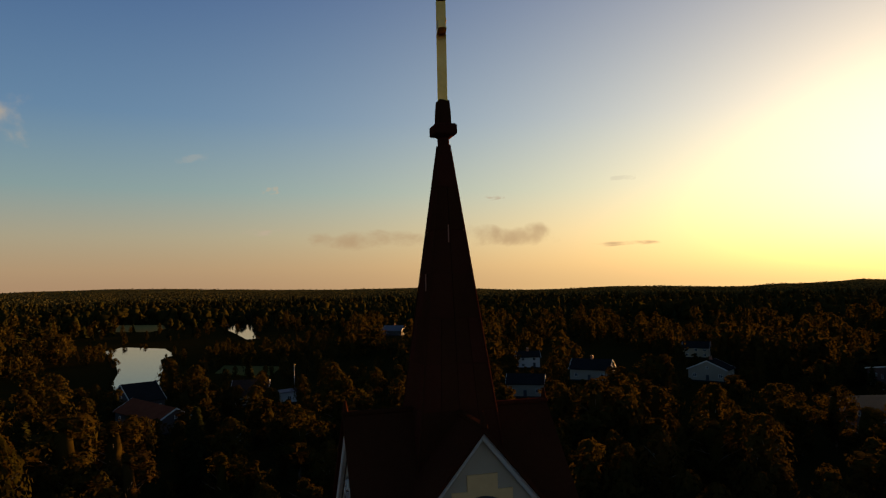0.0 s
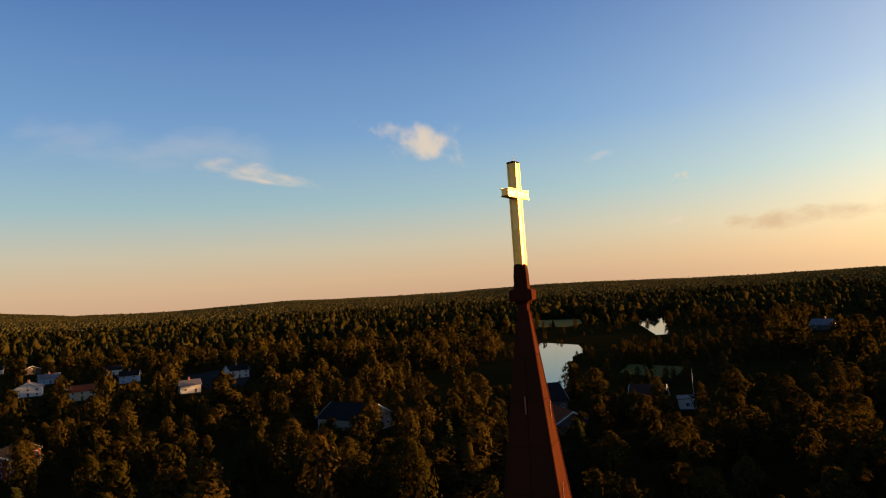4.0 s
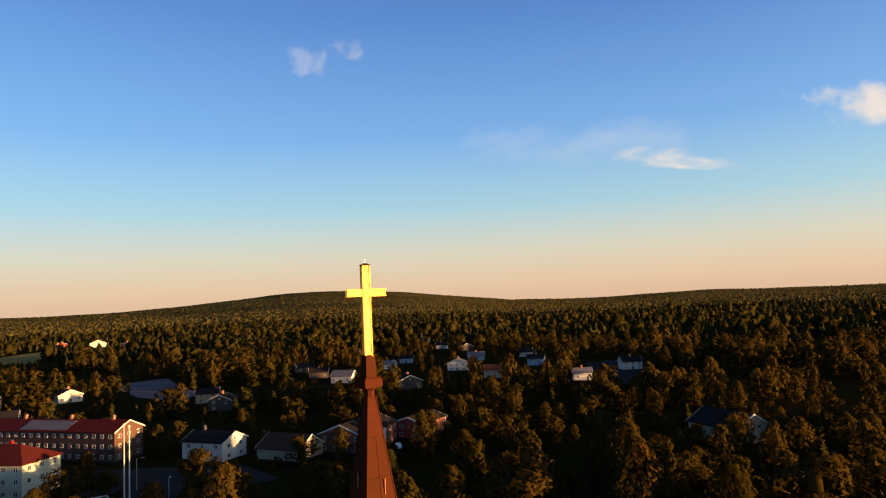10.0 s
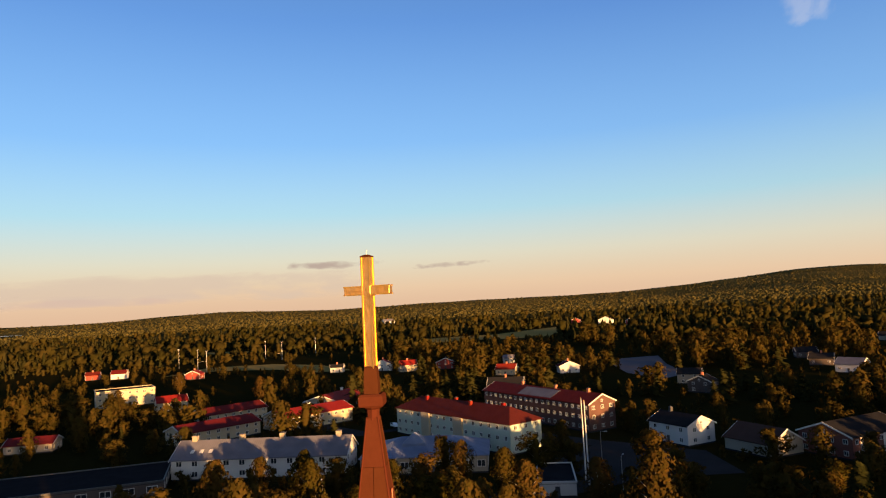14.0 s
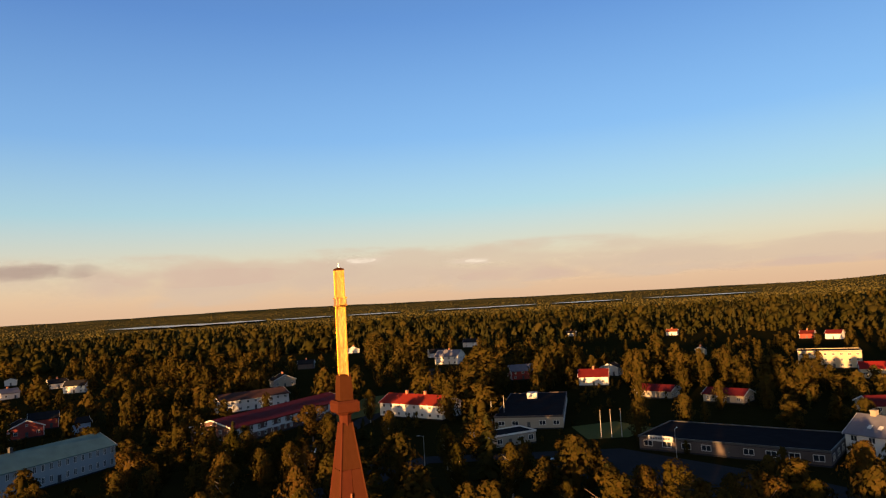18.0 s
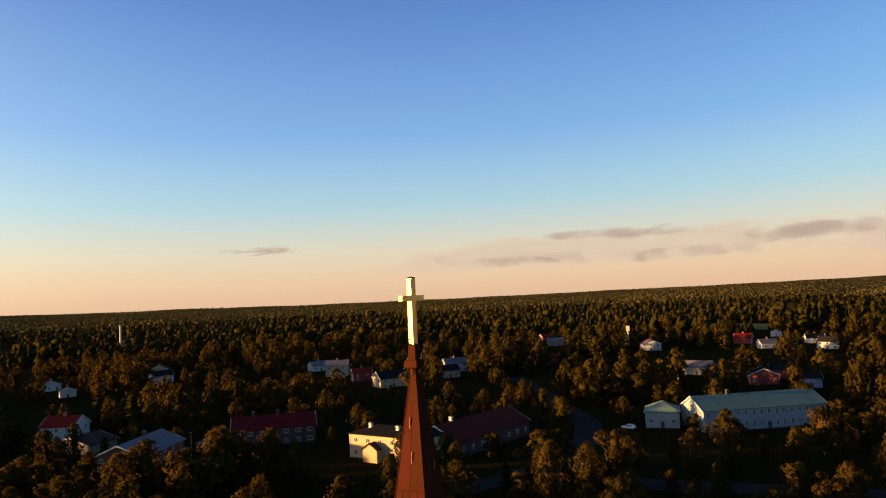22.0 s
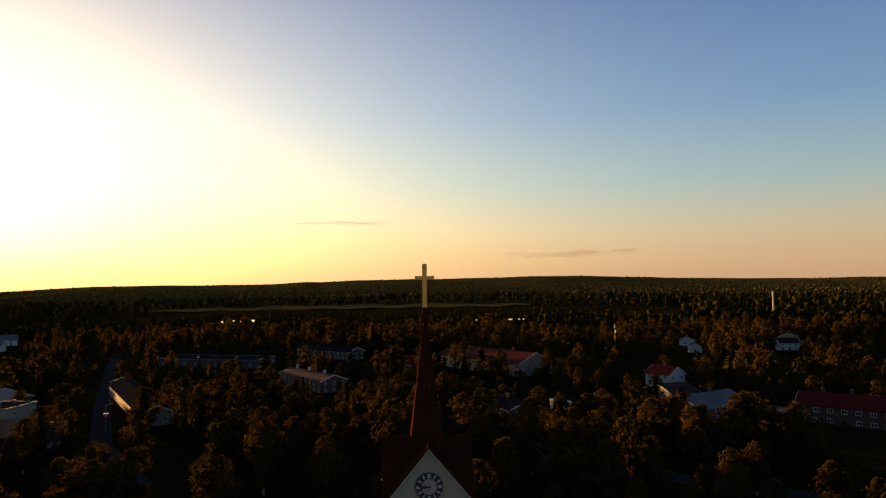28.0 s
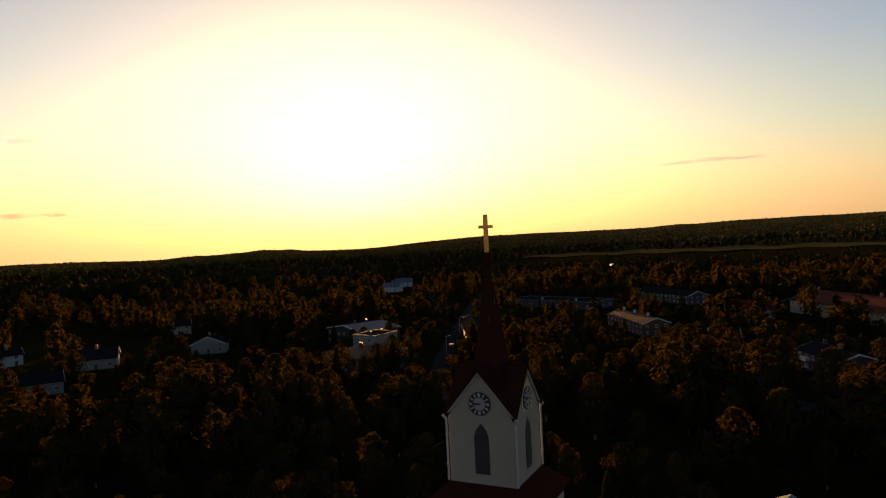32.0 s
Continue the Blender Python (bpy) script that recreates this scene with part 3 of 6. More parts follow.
def wall_mesh(L, D, eave, ridge, kind, axis):
    bm = bmesh.new()
    v = add_box(bm, 0, L, 0, D, 0, eave)
    if kind == "gable":
        if axis == "x":
            ends = [((0, 0, eave), (0, D, eave), (0, D / 2, ridge)), ((L, 0, eave), (L, D, eave), (L, D / 2, ridge))]
        else:
            ends = [((0, 0, eave), (L, 0, eave), (L / 2, 0, ridge)), ((0, D, eave), (L, D, eave), (L / 2, D, ridge))]
        tri = [[bm.verts.new(p) for p in e] for e in ends]
        for t in tri:
            bm.faces.new(t)
        for i, j in ((0, 2), (1, 2)):
            bm.faces.new((tri[0][i], tri[1][i], tri[1][j], tri[0][j]))
        bmesh.ops.recalc_face_normals(bm, faces=bm.faces[:])
    return bm


def chimney(parent, x, y, z0, z1, w=0.9, mat="brickred"):
    bm = box(x - w / 2, x + w / 2, y - w / 2, y + w / 2, z0, z1)
    add_box(bm, x - w / 2 - 0.08, x + w / 2 + 0.08, y - w / 2 - 0.08, y + w / 2 + 0.08, z1, z1 + 0.15)
    c = part("chimney", bm, M[mat], parent)
    part("chimney_cap", box(x - w / 3, x + w / 3, y - w / 3, y + w / 3, z1 + 0.15, z1 + 0.4), M["dark"], c)


FOOTPRINTS = []


def house(name, label, A, B, depth, eave, ridge, wall, roof, kind="gable", axis="x", storeys=2, over=0.5, gap=3.0, ww=1.3, wh=1.3,
          chimneys=(), skip=(), trim=None, group="", door=True, category="house", base=0.0, clear=34.0):
    """A building whose front runs from A to B, as seen from the church, and that reaches depth metres back."""
    A, B = Vector(A), Vector(B)
    L, D = (B - A).length, depth
    turn = math.atan2(B.y - A.y, B.x - A.x)
    at = Matrix.Translation((A.x, A.y, base)) @ Matrix.Rotation(turn, 4, "Z")
    h = thing(name, label, category, at, group)
    FOOTPRINTS.append((at.inverted(), L, D, clear))
    part("wall", wall_mesh(L, D, eave, ridge, kind, axis), M[wall], h)
    part("plinth", box(-0.04, L + 0.04, -0.04, D + 0.04, -0.3, 0.45), M["asphalt"], h)
    r = part("roof", roof_mesh(L, D, eave, ridge, kind, axis, over), M[roof], h)
    if kind == "flat":
        rim = bmesh.new()
        for b in ((-0.2, L + 0.2, -0.2, 0.1), (-0.2, L + 0.2, D - 0.1, D + 0.2), (-0.2, 0.1, 0.1, D - 0.1), (L - 0.1, L + 0.2, 0.1, D - 0.1)):
            add_box(rim, b[0], b[1], b[2], b[3], eave + 0.1, eave + 0.62)
        part("parapet", rim, M[trim or wall], h)
    elif kind == "gable":
        e = bmesh.new()
        z = eave - (ridge - eave) / ((D if axis == "x" else L) / 2) * over
        if axis == "x":
            for x in (-over - 0.03, L + over - 0.07):
                for y0, y1, za, zb in ((-over, D / 2, z, ridge), (D / 2, D + over, ridge, z)):
                    v = [e.verts.new(p) for p in ((x, y0, za - 0.12), (x, y1, zb - 0.12), (x, y1, zb + 0.3), (x, y0, za + 0.3), (x + 0.1, y0, za - 0.12), (x + 0.1, y1, zb - 0.12), (x + 0.1, y1, zb + 0.3), (x + 0.1, y0, za + 0.3))]
                    for f in ((0, 1, 2, 3), (7, 6, 5, 4), (0, 4, 5, 1), (1, 5, 6, 2), (2, 6, 7, 3), (3, 7, 4, 0)):
                        e.faces.new([v[i] for i in f])
        else:
            for y in (-over - 0.03, D + over - 0.07):
                for x0, x1, za, zb in ((-over, L / 2, z, ridge), (L / 2, L + over, ridge, z)):
                    v = [e.verts.new(p) for p in ((x0, y, za - 0.12), (x1, y, zb - 0.12), (x1, y, zb + 0.3), (x0, y, za + 0.3), (x0, y + 0.1, za - 0.12), (x1, y + 0.1, zb - 0.12), (x1, y + 0.1, zb + 0.3), (x0, y + 0.1, za + 0.3))]
                    for f in ((0, 1, 2, 3), (7, 6, 5, 4), (0, 4, 5, 1), (1, 5, 6, 2), (2, 6, 7, 3), (3, 7, 4, 0)):
                        e.faces.new([v[i] for i in f])
        bmesh.ops.recalc_face_normals(e, faces=e.faces[:])
        half = e.copy()
        k = 0 if axis == "x" else 1
        cut = (L if axis == "x" else D) / 2
        bmesh.ops.delete(e, geom=[v for v in e.verts if v.co[k] > cut], context="VERTS")
        bmesh.ops.delete(half, geom=[v for v in half.verts if v.co[k] <= cut], context="VERTS")
        part("bargeboard", e, M["frame"], h)
        part("bargeboard", half, M["frame"], h)
    if trim and kind != "flat":
        for x, y in ((0, 0), (L, 0), (0, D), (L, D)):
            part("corner_board", box(x - 0.1, x + 0.1, y - 0.1, y + 0.1, 0.4, eave - 0.1), M[trim], h)
    storey = eave / storeys
    for s in range(storeys):
        z = s * storey + storey * 0.36
        for side, span, place in (("front", L, lambda u: pose(u, -0.02, z)), ("left", D, lambda u: pose(-0.02, u, z, 0, 0, -90)), ("right", D, lambda u: pose(L + 0.02, u, z, 0, 0, 90))):
            if side in skip or span < 2.5:
                continue
            count = max(1, int((span - 1.0) / gap))
            for i in range(count):
                u = span * (i + 0.5) / count
                if door and side == "front" and s == 0 and i == count // 2:
                    dr = part("door", box(u - 0.55, u + 0.55, -0.06, 0.03, 0.3, 2.45, 0.02), M["dark"], h)
                    part("door_handle", box(u + 0.38, u + 0.46, -0.12, -0.06, 1.3, 1.36), M["steel"], dr)
                else:
                    put_window(h, place(u), ww, min(wh, storey * 0.55))
    if kind == "gable" and ridge - eave > 2.2 and axis == "y":
        put_window(h, pose(L / 2, -0.02, eave + 0.2), 0.9, 0.9)
    if kind == "gable" and ridge - eave > 2.2 and axis == "x":
        for x, a in ((-0.02, -90), (L + 0.02, 90)):
            put_window(h, pose(x, D / 2, eave + 0.2, 0, 0, a), 0.9, 0.9)
    for u, v, mat in chimneys:
        k = 1 - abs(v - 0.5) * 2 if axis == "x" else 1 - abs(u - 0.5) * 2
        zr = eave + (ridge - eave) * k if kind != "flat" else eave
        chimney(h, u * L, v * D, zr - 0.6, max(zr + 1.3, ridge + 0.6), 1.4 if mat == "beige" and L > 40 else 0.9, mat)
    return h, L, D


# town to the south-west
green, gl, gd = house("apartment_block", "pale green plastered three-storey block under a red hipped roof", (-127, -188), (-127, -130), 13, 9.0, 12.6,
                      "palegreen", "roof_maroon", "hip", storeys=3, gap=3.4, chimneys=((0.2, 0.4, "roof_red"), (0.42, 0.6, "roof_red"), (0.6, 0.4, "roof_red"), (0.82, 0.6, "roof_red")), category="building")
for x in (17.5, 34.5):
    part("bay", box(x - 2.2, x + 2.2, -0.7, 0.2, 0.0, 8.9, 0.03), M["cream"], green, "cream plastered stair bay")
apt, L, D = house("apartment_block", "dark brick three-storey block under a red and grey sheet roof", (-174, -194), (-167, -134), 12, 9.3, 12.0, "darkbrick", "roof_dred",
                  storeys=3, gap=3.0, chimneys=((0.3, 0.5, "brickred"), (0.62, 0.5, "brickred"), (0.9, 0.5, "brickred")), category="building")
part("roof_patch", box(22, 41, 0.2, 5.4, 0, 0.06), M["roof_grey"], apt, "bare grey sheet part of the roof", at=Matrix.Translation((0, 0, 9.62)) @ Matrix.Rotation(math.atan(2.7 / 6), 4, "X"))
long_white, L, D = house("office_building", "long white plastered two-storey building with a grey-blue sheet roof", (-47, -181), (-83, -148), 14, 5.6, 9.4, "white", "roof_grey",
                         storeys=2, gap=4.0, ww=1.7, wh=1.5, chimneys=((0.08, 0.5, "beige"), (0.36, 0.5, "beige"), (0.6, 0.5, "beige"), (0.93, 0.5, "beige")), category="building")
for u in (5.0, 7.6, 10.2):
    part("skylight", box(u - 0.5, u + 0.5, 2.0, 3.4, 0, 0.12, 0.02), M["frame"], long_white, "white framed roof window", at=Matrix.Translation((0, 0.2, 6.0)) @ Matrix.Rotation(math.atan(3.8 / 7), 4, "X"))
hall, L, D = house("community_hall", "low hall with a blue-grey sheet roof and a glazed pyramid", (-85, -144), (-110, -121), 20, 4.6, 8.0, "beige", "roof_blue", "hip", storeys=1, gap=3.0, ww=2.2, wh=1.8, category="building")
part("pyramid_skylight", frustum(((6.4, 3.2), (7.2, 3.2), (9.8, 0.05))), M["roof_blue"], hall, "pyramid skylight", at=pose(14, 8, 0))
house("house", "white two-storey house with a dark gabled roof", (-170, -113), (-167, -98), 11, 5.8, 8.2, "white", "roof_dark", storeys=2, gap=3.6, chimneys=((0.25, 0.5, "dark"),), category="house")
house("garage_building", "beige gabled garage with a dark roof", (-171, -89), (-167, -74), 12, 3.6, 7.0, "beige", "roof_brown", storeys=1, gap=6, skip=("front",), door=False, category="garage", clear=14)
row, L, D = house("terraced_house", "red brick terrace with pale panels and a dark roof", (-177, -58), (-200, -53), 15, 5.8, 8.6, "brick", "roof_dark", storeys=2, gap=3.2, category="house", clear=14)
for x in (4.5, 14.0):
    part("panel", box(x - 1.4, x + 1.4, -0.14, 0.02, 0.5, 5.6, 0.02), M["white"], row, "white boarded facade panel")
house("house", "dark red house with white corner boards", (-198, -44), (-213, -39), 11, 5.4, 7.2, "redwood", "roof_dark", storeys=2, gap=3.4, trim="frame", clear=12)
house("flat_roofed_shop", "flat roofed white-edged canopy building beside the flagpoles", (-102, -95), (-108, -89), 18, 3.0, 3.0, "white", "roof_dark", "flat", storeys=1, gap=4, category="shop")
house("terraced_house", "cream terrace with balconies under a bright red roof", (-99, -223), (-131, -226), 14, 5.4, 7.6, "cream", "roof_red", storeys=2, gap=3.0, category="house", chimneys=((0.5, 0.5, "white"),))
house("house", "gabled house with a bright red roof", (-138, -249), (-160, -262), 18, 4.6, 7.4, "beige", "roof_red", storeys=1, gap=3.4, chimneys=((0.7, 0.5, "white"),))
house("terraced_house", "low terrace with a dark red roof", (-64, -226), (-94, -231), 13, 4.8, 7.0, "cream", "roof_dred", storeys=2, gap=3.4)
house("terraced_house", "low terrace with a dark red roof", (-84, -262), (-112, -266), 13, 4.8, 7.0, "cream", "roof_dred", storeys=2, gap=3.4)
house("apartment_block", "cream plastered flat-roofed block among birches", (-66, -374), (-94, -370), 14, 8.4, 8.4, "cream", "roof_dark", "flat", storeys=3, gap=3.4, category="building", clear=50)
house("house", "small house with a red roof and cream walls", (-84, -330), (-98, -328), 10, 4.5, 7.0, "cream", "roof_red", storeys=1)
house("house", "low house with a red roof behind the store", (-16, -268), (-30, -261), 10, 3.2, 5.0, "beige", "roof_dred", storeys=1, clear=5)
house("house", "low house with a red roof behind the store", (10, -281), (-4, -275), 10, 3.2, 5.0, "beige", "roof_dred", storeys=1, clear=5)
# a brick front; the dark board colour stands in for tree shade on it
market, L, D = house("supermarket", "brick supermarket with its shade coloured in dark, a flat roof and a white sign", (4, -184), (-41, -167), 24, 3.4, 3.4, "darkwood", "roof_dark", "flat", storeys=1, gap=5, ww=2.6, wh=1.6, trim="dark", category="shop", clear=7)
sign = part("sign", box(3, 10, -0.5, -0.25, 2.8, 4.3, 0.03), M["white"], market, "white shop sign board")
for i in range(8):
    part("lettering", box(3.6 + i * 0.72, 4.1 + i * 0.72, -0.54, -0.5, 3.3, 3.9), M["bar"], sign)
house("house", "white two-storey house with a bright red roof", (108, -237), (78, -227), 12, 5.6, 8.4, "white", "roof_red", storeys=2, gap=3.6, chimneys=((0.3, 0.5, "brickred"), (0.6, 0.5, "brickred")), trim="frame")
terrace, L, D = house("terraced_house", "red-roofed terrace with white upper panels over dark brick", (137, -180), (128, -247), 20, 5.6, 8.2, "darkbrick", "roof_dred", storeys=2, gap=3.4, category="house")
for k in range(9):
    part("panel", box(2.0 + k * 7.4, 4.6 + k * 7.4, -0.12, 0.02, 2.7, 5.3, 0.02), M["white"], terrace, "white boarded panel")
    part("fascia", box(4.6 + k * 7.4, 9.4 + k * 7.4 if k < 8 else L, -0.1, 0.02, 2.5, 3.4, 0.02), M["white"], terrace, "white balcony fascia")
house("terraced_house", "brown-roofed terrace behind the trees", (188, -240), (170, -268), 14, 5.6, 8.0, "white", "roof_brown", storeys=2, gap=3.4, category="house")
store, L, D = house("store", "long store with a dark flat roof and pale parapet", (53, -210), (30, -213), 56, 4.0, 4.0, "beige", "roof_dark", "flat", storeys=1, gap=4, ww=2.2, wh=1.5, trim="darkwood", category="shop")
part("roof_hut", box(8, 12, 40, 44, 4.3, 6.6, 0.05), M["white"], store, "white box on the roof")
house("filling_station", "small flat-roofed station with white fascias", (48, -178), (35, -191), 9, 3.4, 3.4, "beige", "roof_dark", "flat", storeys=1, gap=3, trim="frame", ww=1.8, wh=1.6, category="shop")
# south-east
teal, L, D = house("office_building", "pale blue two-storey building with a verdigris roof and white gable", (160, -109), (157.5, -149), 14, 6.8, 10.2, "paleblue", "roof_teal", storeys=2, gap=2.4, ww=1.0, wh=1.8, chimneys=((0.3, 0.5, "dark"),), trim="frame", category="building", clear=18)
house("annex", "pale blue annex with a hipped verdigris roof", (174, -97), (169, -106), 11, 5.4, 8.0, "paleblue", "roof_teal", "hip", storeys=1, gap=2.6, category="building")
yel, L, D = house("villa", "yellow plastered villa with white corners and a dark roof", (170, -3), (152, -22), 14, 7.0, 8.4, "yellow", "roof_dark", "hip", storeys=2, gap=3.6, trim="frame", chimneys=((0.15, 0.35, "white"), (0.55, 0.3, "white"), (0.6, 0.6, "brickred")), category="house")
part("porch", wall_mesh(5, 2.2, 3.6, 5.2, "gable", "y"), M["yellow"], yel, at=pose(6.5, -2.2, 0))
part("porch_roof", roof_mesh(5, 2.2, 3.6, 5.2, "gable", "y", 0.4), M["roof_brown"], yel, at=pose(6.5, -2.2, 0))
# a beige wall; its shade behind the trees is put in as dark brick
house("hall", "long hall with a dark red roof beside the villa", (156, -32), (180, -60), 16, 4.8, 8.6, "darkbrick", "roof_dred", storeys=1, gap=4, chimneys=((0.2, 0.5, "white"),), category="building", clear=3)
house("house", "dark brick two-storey house with a dark red roof", (195, 33), (197, 7), 13, 5.8, 9.0, "darkbrick", "roof_dred", storeys=2, gap=3.4, chimneys=((0.25, 0.5, "dark"), (0.55, 0.5, "dark")), ww=1.6)
house("house", "white two-storey house with a red roof", (236, 104), (233, 92), 10, 5.6, 8.6, "white", "roof_red", storeys=2, gap=3.4, chimneys=((0.5, 0.5, "brickred"),))
house("garage_building", "beige gabled garage below the white house", (212, 92), (205, 78), 12, 3.2, 5.6, "beige", "roof_brown", storeys=1, axis="y", gap=6, category="garage", clear=8)
house("house", "brick house with white panels and a grey-blue roof", (178, 69), (174, 54), 24, 4.4, 7.6, "brick", "roof_grey", "gable", "y", storeys=2, gap=4, chimneys=((0.5, 0.6, "dark"),), clear=10)
house("carport", "small flat carport with a pale roof", (196, 44), (192, 36), 6, 2.8, 2.8, "darkwood", "roof_grey", "flat", storeys=1, gap=9, door=False, category="carport")
dark, L, D = house("house", "dark red brick house with pale balconies and tall chimneys", (138, 117), (131, 95), 11, 5.8, 7.6, "brick", "roof_dark", storeys=2, gap=3.6, chimneys=((0.25, 0.5, "dark"), (0.6, 0.5, "brickred")), clear=14)
for x in (6, 17):
    for z in (0.6, 3.4):
        part("balcony", box(x - 1.8, x + 1.8, -1.4, 0.0, z, z + 1.0, 0.03), M["white"], dark, "pale balcony front")
house("trailer", "white box trailer parked between the trees", (165, 104), (162, 96), 2.8, 3.2, 3.2, "white", "white", "flat", storeys=1, gap=20, door=False, category="trailer")
house("school", "large house with a dark red roof and pale gable", (232, 222), (221, 160), 22, 6.4, 11.0, "beige", "roof_dred", storeys=2, gap=3.6, chimneys=((0.1, 0.5, "brickred"), (0.75, 0.5, "brickred")), category="building", clear=6)
house("house", "house with a red roof and sunlit white gable", (196, 218), (210, 204), 12, 5.0, 8.4, "white", "roof_red", storeys=1, gap=3, axis="x", chimneys=((0.75, 0.5, "dark"),), clear=8)
house("workshop", "long flat-roofed workshop with a pale fascia", (132, 345), (162, 292), 22, 4.4, 4.4, "darkwood", "roof_dark", "flat", storeys=1, gap=6, trim="roof_grey", chimneys=((0.35, 0.3, "white"), (0.75, 0.3, "white")), category="building", clear=6)
house("terraced_house", "dark terrace with a low dark roof", (214, 330), (216, 280), 12, 5.4, 7.6, "darkwood", "roof_dark", storeys=2, gap=3.6, clear=6)
house("terraced_house", "brown terrace with white chimneys", (138, 232), (133, 194), 12, 5.2, 7.4, "brick", "roof_brown", storeys=2, gap=3.6, chimneys=((0.15, 0.5, "white"), (0.45, 0.5, "white"), (0.8, 0.5, "white")), clear=6)
house("small_house", "small dark house with a pale gable edge", (148, 172), (140, 160), 10, 3.4, 6.0, "darkwood", "roof_dark", axis="y", storeys=1, clear=5)
house("terraced_house", "long low terrace with a dark roof beside the street", (66, 182), (86, 262), 10, 4.4, 6.6, "beige", "roof_dark", storeys=1, gap=3.4, clear=1)
# north
house("apartment_block", "dark brick block with a brown hipped roof and white panels", (2, 186), (12, 166), 22, 6.6, 8.8, "darkbrick", "roof_brown", "hip", storeys=2, gap=3.0, chimneys=((0.5, 0.4, "dark"),), category="building", clear=1)
house("stair_tower", "pale box storey standing above the brown roof", (22, 194), (32, 202), 11, 9.4, 9.4, "beige", "roof_dark", "flat", storeys=3, gap=5, chimneys=((0.2, 0.4, "dark"), (0.7, 0.4, "dark")), category="building", clear=1)
house("apartment_block", "low block with shining metal roofs", (22, 228), (40, 236), 28, 7.0, 9.0, "darkbrick", "roof_grey", "gable", storeys=2, gap=3.4, chimneys=((0.3, 0.5, "dark"), (0.6, 0.5, "dark")), category="building", clear=1)
# north-west, towards the pond
house("boathouse", "long dark shed with a red sheet roof", (-172, 99), (-146, 94), 10, 3.6, 6.4, "darkwood", "roof_tile", storeys=1, gap=6, category="shed", clear=12)
house("house", "dark house with a steep roof near the pond", (-194, 112), (-178, 108), 10, 4.2, 8.6, "darkwood", "roof_dark", axis="y", storeys=1, clear=6)
house("house", "house with a pale steep gable near the pond", (-170, 141), (-163, 133), 11, 3.6, 7.6, "beige", "roof_brown", axis="y", storeys=1, clear=8)
house("shed", "small white shed by the flagpole", (-157, 148), (-152, 144), 5, 3.4, 3.8, "white", "roof_grey", "shed", storeys=1, gap=9, door=False, category="shed")
house("house", "large house with a dark roof in the trees", (-203, 40), (-186, 50), 14, 4.6, 8.4, "beige", "roof_dark", storeys=1, gap=4, clear=1)
# scattered houses further out: place of the front, width, depth, eave, ridge
FAR = [("white", "roof_red", 425, -229, 14, 5), ("redwood", "roof_dark", 240, -187, 12, 4.5), ("redwood", "roof_dark", 252, -205, 11, 4.5), ("cream", "roof_grey", 285, -181, 13, 4),
       ("white", "roof_dark", 360, -319, 13, 5), ("redwood", "roof_red", 431, -306, 12, 5), ("white", "roof_grey", 150, -444, 18, 6), ("white", "roof_dark", 182, -609, 14, 5),
       ("redwood", "roof_grey", 73, -348, 13, 5), ("white", "roof_dred", 32, -319, 14, 4.5), ("blueboards", "roof_dark", 222, -196, 8, 4.5), ("yellow", "roof_dark", 322, -32, 15, 5),
       ("cream", "roof_grey", 390, -4, 13, 7), ("redwood", "roof_red", 356, -18, 11, 5), ("white", "roof_dark", 423, 102, 12, 5)]
FAR += [("white", "roof_grey", 374, -76, 14, 5), ("white", "roof_dark", 430, -57, 10, 6), ("yellow", "roof_brown", 452, 112, 13, 6), ("white", "roof_dark", 376, 142, 8, 4),
        ("white", "roof_tile", -2, -672, 10, 4), ("redwood", "roof_dred", -103, -577, 10, 4), ("white", "roof_dred", -118, -560, 11, 4.5), ("redwood", "roof_red", -152, -489, 11, 4),
        ("redwood", "roof_dark", -953, -817, 16, 6), ("white", "roof_dark", -920, -723, 24, 7), ("redwood", "roof_dred", -893, -653, 14, 6), ("white", "roof_grey", -990, -1490, 30, 6)]
FAR += [("white", "roof_dark", -232, -420, 9, 4), ("white", "roof_dred", -255, -395, 13, 5), ("redwood", "roof_dark", -285, -360, 13, 5), ("cream", "roof_red", -262, -372, 12, 5),
        ("white", "roof_dark", -400, 40, 12, 5), ("cream", "roof_tile", -372, -40, 12, 5), ("white", "roof_grey", -420, -70, 13, 5), ("blueboards", "roof_dark", -440, -20, 11, 5),
        ("darkwood", "roof_dark", -330, -80, 13, 4.5), ("white", "roof_grey", -350, 10, 10, 4.5), ("darkwood", "roof_dark", -266, -154, 11, 5), ("beige", "roof_dark", -290, -174, 11, 5),
        ("darkwood", "roof_dark", -205, -215, 16, 6), ("cream", "roof_dark", -60, 330, 12, 5), ("white", "roof_dark", -118, 262, 10, 5), ("beige", "roof_dark", -40, 250, 14, 4.5), ("white", "roof_grey", 93, 530, 15, 5), ("white", "roof_grey", 116, 585, 16, 5)]
